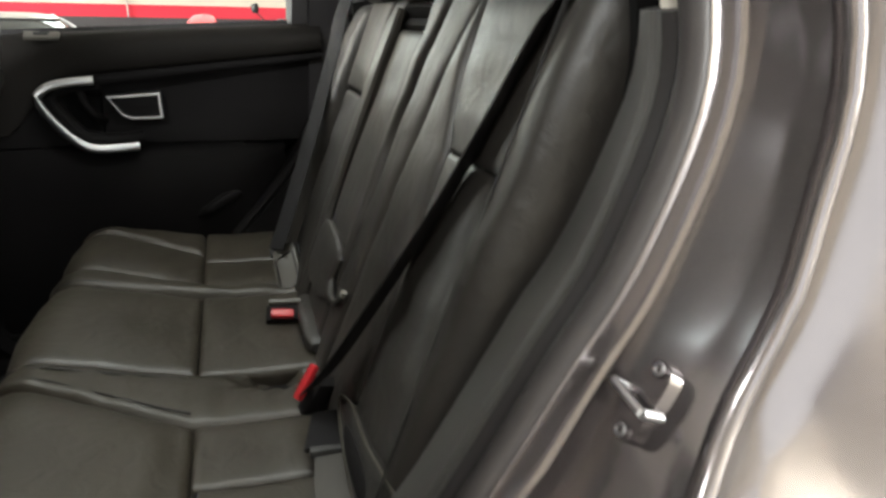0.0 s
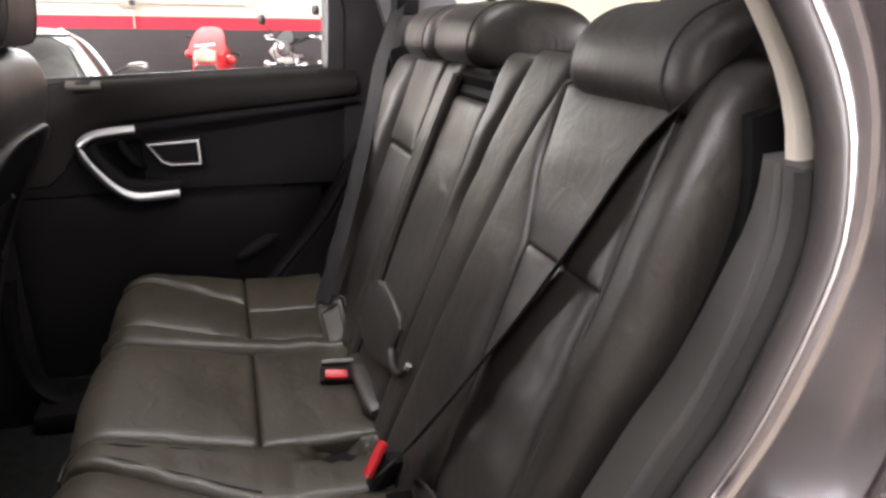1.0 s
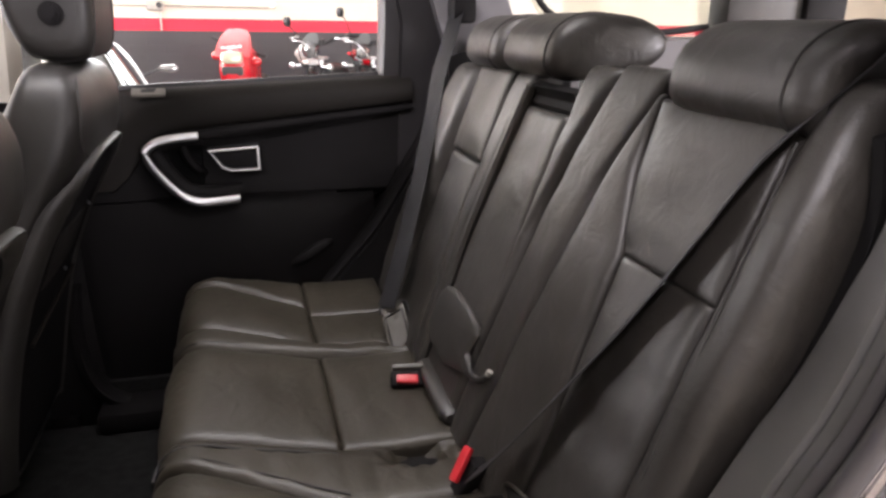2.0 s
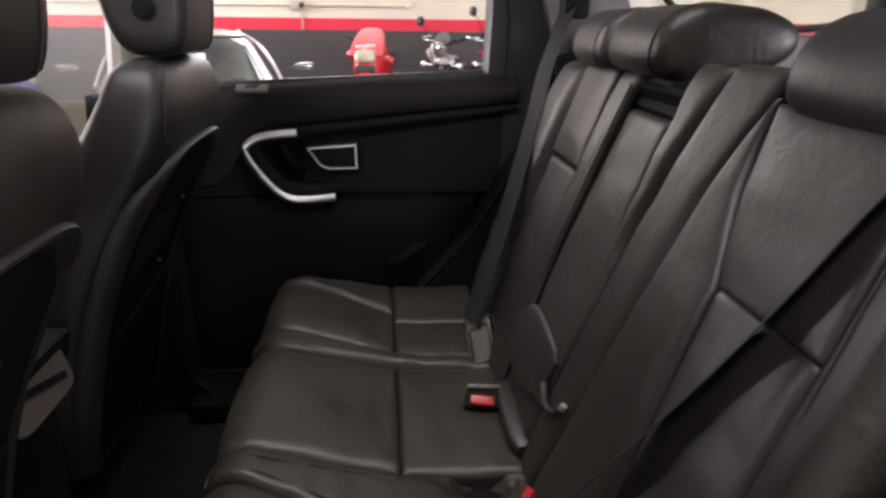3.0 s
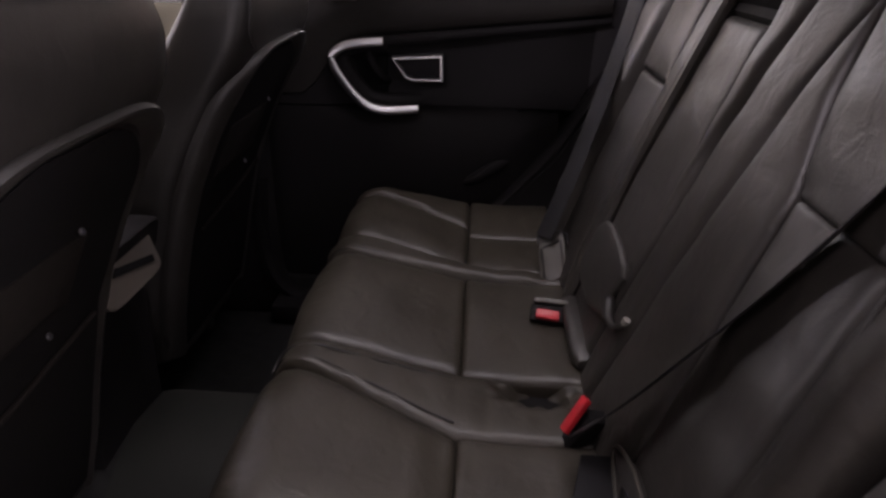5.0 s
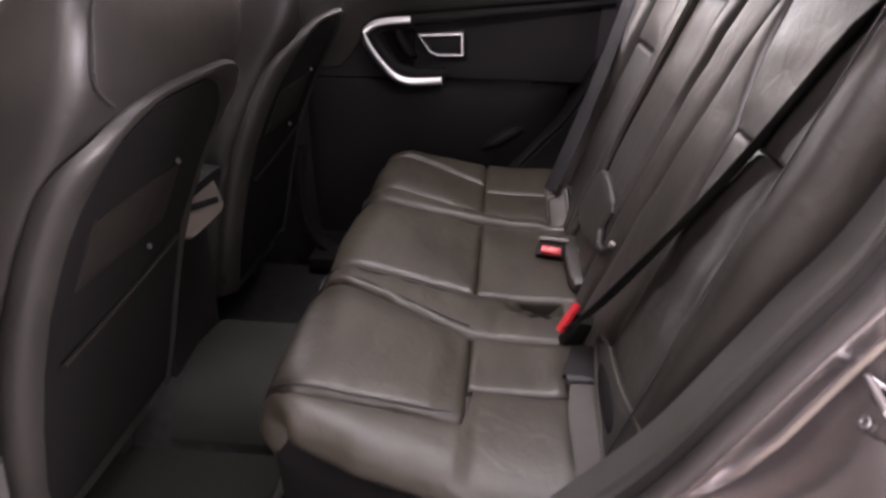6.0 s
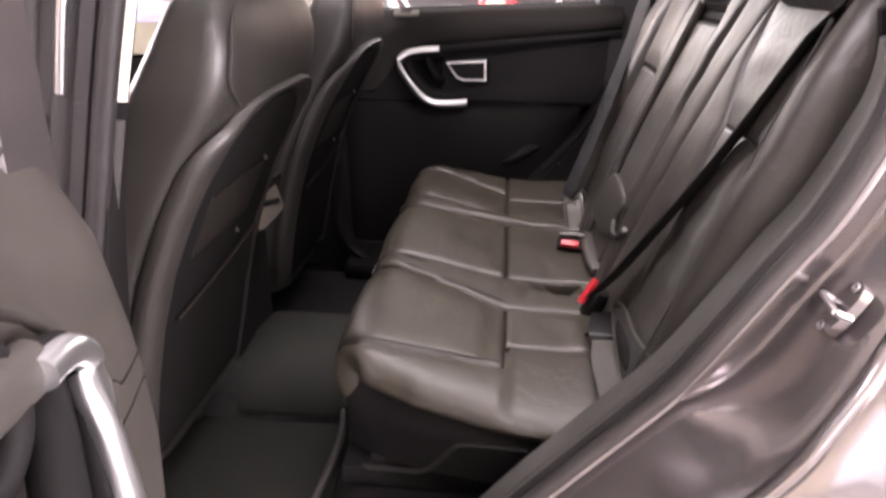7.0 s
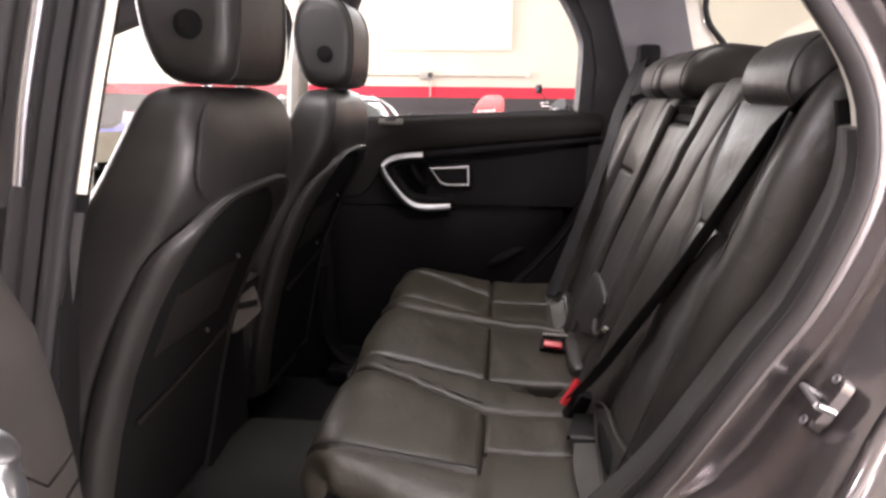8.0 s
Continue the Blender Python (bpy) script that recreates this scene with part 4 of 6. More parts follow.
panels = [
    (near_seam, strip_lo, 0.0, V_SEAM, 0.013, 0.016, 0.03),
    (strip_hi, ridge_lo, 0.0, V_SEAM, 0.013, 0.016, 0.03),
    (ridge_lo, ridge_hi, 0.0, V_END, 0.012, 0.014, 0.03), (ridge_hi, far_seam, 0.0, V_SEAM, 0.013, 0.016, 0.03),
    (far_seam, far_edge, 0.0, V_SEAM, 0.010, 0.022, 0.06),
    (lambda v: 0.79, strip_lo, V_SEAM, V_END, 0.006, 0.008, 0.03),
    (strip_hi, ridge_lo, V_SEAM, V_END, 0.008, 0.010, 0.03),
    (ridge_hi, lambda v: 1.62, V_SEAM, V_END, 0.006, 0.008, 0.03), (lambda v: 1.62, far_edge, V_SEAM, V_END, 0.006, 0.010, 0.05)]
for k, (lo, hi, v0, v1, bulge, roll, depth) in enumerate(panels):
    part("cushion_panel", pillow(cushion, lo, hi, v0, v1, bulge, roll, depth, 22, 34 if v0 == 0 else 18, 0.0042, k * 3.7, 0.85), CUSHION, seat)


def dented(u, v, h):
    """The middle strip sinks in a puckered pocket round the near buckle."""
    q = ((u - 1.045) / 0.030) ** 2 + ((cushion_x(v) - 0.052) / 0.046) ** 2
    pucker = 0.0035 * math.sin(9 * math.atan2(u - 1.045, cushion_x(v) - 0.052) + 2 * q) * math.exp(-(q - 1.3) ** 2)
    return cushion(u, v, h - 0.042 * math.exp(-q * q) + pucker)


part("cushion_panel", pillow(dented, strip_lo, strip_hi, 0.0, V_END, 0.008, 0.012, 0.07, 44, 80, 0.0045, 9.1, 0.8), CUSHION, seat, "leather strip with a puckered buckle pocket")
part("cushion_core", loft([[cushion(y, v, -0.012) for v in (0, 0.1, 0.2, 0.3, 0.4, 0.5, 0.6, 0.7, 0.8, 0.9, 1)] + [Vector((0.14, y, 0.72)), Vector((-0.27, y, 0.72))] for y in (0.72, 0.8, 0.925)]), LEATHER, seat)
part("cushion_core", loft([[cushion(y, v, -0.012) for v in (0, 0.1, 0.2, 0.3, 0.4, 0.5, 0.6, 0.7, 0.8, 0.9, 1)] + [Vector((0.14, y, 0.72)), Vector((-0.27, y, 0.72))] for y in (1.08, 1.2, 1.5, 1.72)]), LEATHER, seat)
part("cushion_core", loft([[cushion(y, v, -0.012) for v in (0, 0.1, 0.2, 0.3, 0.4, 0.5, 0.6, V_SEAM)] + [Vector((-0.06, y, 0.72)), Vector((-0.27, y, 0.72))] for y in (0.925, 1.0, 1.08)]), LEATHER, seat)
for edge, inset in ((strip_lo, 0.018), (ridge_lo, 0.012), (near_seam, 0.006)):
    part("stitching", tube([cushion(edge(v) + inset, v, 0.0065) for v in [0.24 + (V_SEAM - 0.25) / 8 * k for k in range(9)]], 0.0016, 40, 6), PIPING, seat)
# a seam follows the middle strip and turns a round corner at its front
turned = [(strip_hi(v) - 0.028, v) for v in (V_SEAM - 0.02, 0.52, 0.45, 0.38, 0.33, 0.30)] + [(strip_hi(0.28) - 0.031, 0.282), (strip_hi(0.27) - 0.040, 0.270), (strip_hi(0.27) - 0.055, 0.266), (strip_lo(0.27) + 0.012, 0.266)]
part("stitching", tube([dented(u, v, 0.0080) for u, v in turned], 0.0021, 60, 6), PIPING, seat)
# the side bolster runs from front to back in one piece and turns down at its edge
rings = []
for i in range(49):
    v = 0.12 + (V_END - 0.12) * i / 48
    s, e = near_seam(v), near_edge(v)
    tuck = 0.035 * max(0, 1 - i / 6) ** 2
    wob = 0.0015 * noise.noise((v * 14, 0.3, 5.1)) - tuck
    rings.append([cushion(s - 0.004, v, -0.012), cushion(s - 0.006, v, 0.0), cushion(s - 0.012, v, 0.004 + wob)] +
                 [cushion(e + (s - 0.016 - e) * (1 - math.sin(a)), v, -0.036 - tuck * 0.4 + (0.041 + wob + tuck * 0.4) * math.cos(a)) for a in [math.pi / 2 * k / 10 for k in range(11)]] +
                 [cushion(e + 0.004, v, -0.044), cushion(e + 0.02, v, -0.052), cushion(s, v, -0.034)])
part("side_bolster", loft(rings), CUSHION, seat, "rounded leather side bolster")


def rim_outline(inset, z):
    vs = [0.97, 0.85, 0.7, 0.6, 0.5, 0.42, 0.36, 0.30]
    near = [(cushion_x(v) - 0.0, near_edge(v) + inset) for v in vs]
    front = [(-0.312 + inset * 0.6, y) for y in (0.735, 0.9, 1.2, 1.5, 1.74)]
    far = [(cushion_x(v), far_edge(v) - inset) for v in reversed(vs)]
    return [(x, y, z) for x, y in near + front + far]


part("valance", loft([rim_outline(i, z) for i, z in ((0.05, 0.70), (0.035, 0.71), (0.022, 0.78), (0.014, 0.81), (0.03, 0.84))]), VALANCE, seat, "black seat valance")
part("seat_base", join(box((-0.27, 0.69, 0.53), (0.12, 1.72, 0.73), 0.02), box((-0.315, 0.68, 0.655), (-0.09, 0.80, 0.69), 0.008), box((-0.30, 0.655, 0.615), (-0.06, 0.70, 0.645), 0.006)), VALANCE, seat, "black plastic seat base cover")
part("valance_lip", tube([(-0.29, 0.690, 0.684), (-0.22, 0.672, 0.697), (-0.178, 0.658, 0.709), (-0.154, 0.650, 0.733), (-0.130, 0.641, 0.768), (-0.112, 0.633, 0.783), (-0.067, 0.625, 0.789), (-0.017, 0.616, 0.792)], 0.0045, 48, 8), SHELL, seat, "moulded lower edge of the valance")
part("front_sill", loft([[(-0.300, y, 0.600), (-0.345, y, 0.604), (-0.358, y, 0.620), (-0.358, y, 0.700), (-0.350, y, 0.728), (-0.335, y, 0.735), (-0.300, y, 0.735)] for y in (0.90, 0.93, 1.2, 1.5, 1.70, 1.73)]), VALANCE, seat, "black plastic sill along the seat base")
slot = part("vent_slot", box((-0.361, 1.465, 0.617), (-0.356, 1.675, 0.652), 0.002), GAP, seat, "dark slot with bright catches")
for y in (1.495, 1.565, 1.640):
    part("catch", box((-0.366, y - 0.010, 0.622), (-0.360, y + 0.010, 0.646), 0.002), STEEL, slot)
part("base_bolt", box((-0.125, 0.645, 0.652), (-0.10, 0.655, 0.660), 0.002), STEEL, seat)

BN = Vector((-0.9409, 0, 0.3387))


def backrest(u, v, h):
    h -= 0.010 * math.exp(-((u - 0.870) / 0.035) ** 2 - ((v - 1.250) / 0.010) ** 2)
    if v < 1.243 and 0.68 < u < 0.84:
        h -= 0.0028 * max(0, math.cos((u - 0.76) * 85)) ** 3 * min(1, (v - 0.9) / 0.2)
    return Vector((0.168 + 0.36 * (v - 1.0), u, v)) + BN * h


Z0 = 0.865
split = lambda v: table(v, [(0.86, 1.030), (1.0, 1.004), (1.09, 0.995), (1.18, 0.973), (1.31, 0.944), (1.40, 0.905), (1.46, 0.885)])
shoulder = lambda v: table(v, [(0.86, 1.098), (1.0, 1.090), (1.22, 1.068), (1.35, 1.038), (1.46, 1.000)])
arm_far = lambda v: table(v, [(0.86, 1.300), (1.14, 1.304), (1.30, 1.284), (1.42, 1.264)])
inner_seam = lambda v: table(v, [(0.86, 0.828), (1.24, 0.842), (1.33, 0.876), (1.42, 0.888)])
back_panels = [
    (lambda v: table(v, [(0.86, 0.590), (1.2, 0.578), (1.36, 0.575), (1.47, 0.588)]), lambda v: table(v, [(0.86, 0.662), (1.2, 0.656), (1.36, 0.650), (1.47, 0.640)]), Z0, 1.47, 0.020, 0.030, 0.06),
    (lambda v: table(v, [(0.86, 0.664), (1.215, 0.660)]), lambda v: inner_seam(v) - 0.004, Z0, 1.243, 0.007, 0.006, 0.03),
    (lambda v: table(v, [(1.21, 0.660), (1.42, 0.654)]), lambda v: inner_seam(v) - 0.004, 1.243, 1.42, 0.006, 0.005, 0.03),
    (lambda v: inner_seam(v) + 0.001, lambda v: max(split(v) - 0.003, inner_seam(v) + 0.006), Z0, 1.425, 0.009, 0.006, 0.05),
    (lambda v: split(v) + 0.003, lambda v: shoulder(v) - 0.001, Z0, 1.455, 0.008, 0.010, 0.05),
    (lambda v: shoulder(v) + 0.001, lambda v: 1.103, Z0, 1.45, 0.012, 0.016, 0.05),
    (lambda v: 1.108, lambda v: arm_far(v) - 0.004, Z0, 1.372, 0.004, 0.012, 0.03),
    (lambda v: arm_far(v) + 0.010, lambda v: 1.372, Z0, 1.425, 0.012, 0.018, 0.05),
    (lambda v: 1.385, lambda v: 1.565, Z0, 1.248, 0.006, 0.010, 0.03),
    (lambda v: 1.385, lambda v: 1.575, 1.248, 1.42, 0.006, 0.010, 0.03),
    (lambda v: 1.578, lambda v: 1.76, Z0, 1.425, 0.020, 0.034, 0.09)]
for k, (lo, hi, v0, v1, bulge, roll, depth) in enumerate(back_panels):
    part("backrest_panel", pillow(backrest, lo, hi, v0, v1, bulge, roll, depth, 20, 36, 0.0032, 40 + k * 2.9), LEATHER, seat)
for y0, y1 in ((0.60, 0.97), (0.975, 1.74)):
    part("backrest_core", loft([[backrest(y, v, h) for v, h in ((0.84, -0.022), (1.2, -0.022), (1.40, -0.022), (1.415, -0.05), (1.40, -0.12), (0.84, -0.12))] for y in (y0, y1)]), GAP, seat)
for du in (0.0, 0.005):
    part("stitching", tube([backrest(0.626 + du, v, 0.0195 - du) for v in (0.90, 1.0, 1.1, 1.2, 1.3, 1.40)], 0.0011, 60, 5), PIPING, seat)
part("armrest_rim", tube([backrest(arm_far(v) + 0.004, v, 0.004) for v in (0.87, 1.1, 1.3, 1.40)], 0.011, 20, 8), LEATHER, seat)
part("armrest_pull", loft([[backrest(1.19 + a * 0.085, v, h) for a in (-1, -0.6, 0, 0.6, 1)] for v, h in ((1.372, -0.01), (1.378, -0.004), (1.39, -0.008), (1.402, 0.004), (1.412, -0.01))], False, False), PLASTIC, seat, "glossy black armrest pull")

HEAD = spline([(0.302, 0, 1.447), (0.310, 0, 1.421), (0.345, 0, 1.408), (0.42, 0, 1.418), (0.475, 0, 1.428), (0.508, 0, 1.452), (0.508, 0, 1.482), (0.475, 0, 1.503), (0.43, 0, 1.511), (0.365, 0, 1.513), (0.318, 0, 1.488)], 36, True)
HEAD_C = sum(HEAD, Vector()) / 36
for y0, y1, lift in ((0.622, 0.868, -0.005), (1.168, 1.425, 0.006), (1.44, 1.655, 0.004)):
    rings = []
    for a, f in ((0, 0.12), (0.004, 0.45), (0.014, 0.68), (0.035, 0.85), (0.07, 0.95), (0.12, 0.99), (0.18, 1.0), (0.5, 1.012), (0.86, 1.0), (0.93, 0.97), (0.97, 0.90), (0.99, 0.76), (1.0, 0.5)):
        y = y0 + (y1 - y0) * a
        rings.append([HEAD_C + (p - HEAD_C) * f + Vector((0, y, lift)) for p in HEAD])
    rest = part("headrest", loft(rings), LEATHER, seat, "black leather saddle headrest")
    part("headrest_seam", tube([HEAD_C + (p - HEAD_C) * 1.003 + Vector((0, y0 + 0.042, lift)) for p in HEAD], 0.0018, 60, 6, True), PIPING, rest)
    for yy in (y0 + 0.06, y1 - 0.06):
        part("post", rod((0.375, yy, 1.36), (0.385, yy, 1.42), 0.006), CHROME, rest)

# ---- seat belts and buckles ----


def slab(outline, h0, h1, crisp=False):
    """A flat piece with a rounded rim lying on the backrest; its outline is given in y and z."""
    pts = spline([(0, y, z) for y, z in outline], 48, True)
    if crisp:
        n = len(outline)
        pts = [Vector((0, *outline[k % n])).lerp(Vector((0, *outline[(k + 1) % n])), f) for k in range(n) for f in (0, 0.08, 0.5, 0.92)]
    c = sum(pts, Vector()) / len(pts)
    rings = []
    for f, h in ((0.95, h0), (1.0, h0 + (h1 - h0) * 0.3), (1.0, h0 + (h1 - h0) * 0.7), (0.95, h1 - 0.001), (0.85, h1), (0.4, h1 + 0.002), (0.05, h1 + 0.002)):
        rings.append([backrest(c.y + (p.y - c.y) * f, c.z + (p.z - c.z) * f, h) for p in pts])
    return loft(rings)


fb = thing("seat_belt", "grey seat belt in a shaded tone hanging beside the far backrest", "seat belt", "rear seat belts")
part("webbing", strap([(0.345, 1.85, 1.53), (0.310, 1.80, 1.46), (0.276, 1.755, 1.39), (0.248, 1.71, 1.305), (0.192, 1.605, 1.175), (0.130, 1.51, 1.03), (0.090, 1.468, 0.937)], 0.047,
                      [(-0.8, -0.55, 0.2), (-0.8, -0.55, 0.2), (-0.8, -0.55, 0.25), (-0.8, -0.5, 0.3), (-0.8, -0.4, 0.4), (-0.7, -0.3, 0.6), (-0.6, -0.3, 0.7)]), WEBBING, fb)
part("guide", box((0.33, 1.83, 1.50), (0.39, 1.895, 1.56), 0.014), PLASTIC, fb, "black belt guide")
part("tongue", join(moved(box((-0.026, -0.006, -0.008), (0.026, 0.006, 0.010), 0.003), pose(0.104, 1.482, 0.930, -30, -18, 0)), tube([(0.078, 1.478, 0.918), (0.128, 1.478, 0.944), (0.137, 1.462, 0.925), (0.147, 1.43, 0.885)], 0.0028, 16)), BLACK_METAL, fb, "dark steel belt tongue")
along, down = Vector((0.050, 0.004, 0.025)).normalized(), Vector((0.010, -0.057, -0.066)).normalized()
out = along.cross(down).normalized()
lie = Matrix.Translation((0.110, 1.449, 0.896)) @ Matrix((along, down, out)).transposed().to_4x4()
casing = part("buckle", moved(join(box((-0.027, -0.040, -0.010), (0.027, 0.042, 0.010), 0.007), box((-0.024, -0.052, -0.005), (0.024, -0.038, 0.005), 0.003)), lie), BUCKLE, fb, "tan-grey buckle casing")
for face in (-0.0108, 0.0108):
    part("casing_rim", moved(join(box((-0.021, -0.030, face - 0.001), (-0.018, 0.030, face + 0.001), 0.0005), box((0.018, -0.030, face - 0.001), (0.021, 0.030, face + 0.001), 0.0005), box((-0.017, -0.031, face - 0.001), (0.017, -0.028, face + 0.001), 0.0005)), lie), PLASTIC, casing)
part("sleeve", loft([super_ring(0.158 + 0.004 * a, 1.425 + 0.02 * a, 0.868 + 0.075 * a, 0.020 * f, 0.022 * f, 2.6, 16) for a, f in ((0, 0.95), (0.5, 1.05), (0.85, 0.95), (1, 0.6))]), PLASTIC, fb, "buckle sleeve")

nb = thing("seat_belt", "dark seat belt drawn across the near backrest", "seat belt", "rear seat belts")
part("webbing", strap([(0.435, 0.59, 1.575), (0.370, 0.622, 1.485), (0.303, 0.661, 1.40), (0.285, 0.680, 1.36), (0.262, 0.703, 1.30), (0.222, 0.746, 1.20), (0.177, 0.793, 1.10), (0.131, 0.842, 1.00), (0.108, 0.866, 0.955), (0.092, 0.882, 0.93)], 0.047,
                      [(-0.67, 0.53, 0.49)] * 4 + [(-0.64, 0.55, 0.50), (-0.61, 0.57, 0.52), (-0.58, 0.59, 0.54)] + [(-0.57, 0.60, 0.55)] * 3), WEBBING_DARK, nb)
part("guide", box((0.40, 0.55, 1.56), (0.47, 0.63, 1.61), 0.012), PLASTIC, nb, "black belt guide")
lap = thing("lap_belt", "grey lap belt in a lit tone with steel tongue beside the cushion", "seat belt", "rear seat belts")
part("webbing", strap([(0.118, 0.855, 0.900), (0.112, 0.80, 0.896), (0.102, 0.72, 0.893), (0.104, 0.64, 0.888), (0.104, 0.575, 0.862), (0.100, 0.548, 0.80), (0.096, 0.545, 0.72)], 0.048,
                      [(-0.2, -0.2, 1), (-0.2, -0.2, 1), (-0.15, -0.2, 1), (-0.1, -0.3, 1), (-0.1, -0.8, 0.8), (-0.1, -1, 0.2), (-0.1, -1, 0.1)]), WEBBING_LIT, lap)
part("fold", strap([(0.118, 0.865, 0.902), (0.108, 0.825, 0.900), (0.10, 0.792, 0.898)], 0.052, (-0.2, -0.25, 1), 8, 0.007), WEBBING, lap, "folded belt end")
part("tongue", box((0.08, 0.782, 0.892), (0.128, 0.794, 0.903), 0.003), INK, lap)
cover_edge = [(0.856, 0.922), (0.80, 0.942), (0.705, 0.944), (0.60, 0.958), (0.588, 0.934), (0.620, 0.888), (0.71, 0.894), (0.79, 0.904)]
cover = part("anchor_cover", slab(cover_edge, 0.004, 0.016, True), LEATHER_FRONT, lap, "dark anchor cover")
# The cover is edged with a thin tube of lighter grey.
part("cover_rim", tube([backrest(y, z, 0.015) for y, z in cover_edge], 0.0024, 64, 6, True), BUCKLE, cover, "thin grey rim")
part("anchor_bracket", slab([(0.79, 0.922), (0.74, 0.930), (0.67, 0.928), (0.66, 0.906), (0.76, 0.908)], 0.014, 0.020), PLASTIC, lap, "dark belt bracket")
part("anchor_bolt", disc((0.104, 0.535, 0.945), (0.4, 1, 0), 0.008, 0.01, 0.002, 12), STEEL, lap)

b1 = thing("belt_buckle", "belt buckle with red button set in the seat", "belt buckle", "rear seat buckles")
part("casing", moved(box((-0.030, -0.016, -0.06), (0.030, 0.016, 0.008), 0.006), pose(0.085, 1.245, 0.886, 35, 0, -8)), PLASTIC, b1)
part("button", moved(box((-0.0195, -0.009, 0.004), (0.0195, 0.008, 0.0135), 0.004), pose(0.083, 1.240, 0.885, 35, 4, -8)), RED, b1, "red release button")
part("collar", moved(box((-0.028, 0.012, -0.02), (0.030, 0.022, 0.016), 0.004), pose(0.087, 1.25, 0.886, 35, 0, -8)), BUCKLE, b1)
b2 = thing("belt_buckle", "belt buckle with red button tipped beside the split", "belt buckle", "rear seat buckles")
part("casing", moved(box((-0.02, -0.012, -0.07), (0.02, 0.012, 0.012), 0.006), pose(0.118, 0.938, 0.90, 18, 20, 25)), PLASTIC, b2)
part("button", moved(box((-0.0045, -0.008, -0.026), (0.0045, 0.008, 0.026), 0.003), pose(0.092, 0.932, 0.914, -12, 36, 10)), RED, b2, "red release button")
b3 = thing("buckle_sleeve", "brown-grey leather sleeve of the centre belt", "belt sleeve")
part("flap", slab([(1.312, 0.955), (1.308, 1.022), (1.284, 1.041), (1.246, 1.048), (1.17, 1.046), (1.108, 1.038), (1.092, 1.026), (1.102, 0.994), (1.085, 0.965), (1.18, 0.940), (1.27, 0.940)], 0.004, 0.016, True), SLEEVE, b3)
part("hook", tube([backrest(1.105, 0.985, 0.010), backrest(1.07, 0.975, 0.012), backrest(1.035, 0.980, 0.012), backrest(1.016, 0.998, 0.010)], lambda t: 0.008 - 0.004 * t, 16), LEATHER_FRONT, b3)
# The hook ends in a short pale grey tip.
part("hook_end", tube([backrest(1.017, 0.997, 0.011), backrest(1.014, 1.004, 0.011)], 0.0052, 6), LOCK_GREY, b3, "pale grey hook end")
part("tab", loft([super_ring(0.132, y, z, 0.024 * f, 0.014 * f, 3, 20, ((1, 0, 0), (0, 0.1, 1))) for y, z, f in ((1.285, 0.893, 0.6), (1.278, 0.894, 0.95), (1.20, 0.892, 1.05), (1.12, 0.886, 1.0), (1.10, 0.882, 0.6))]), SLEEVE, b3)

# ---- front seats ----


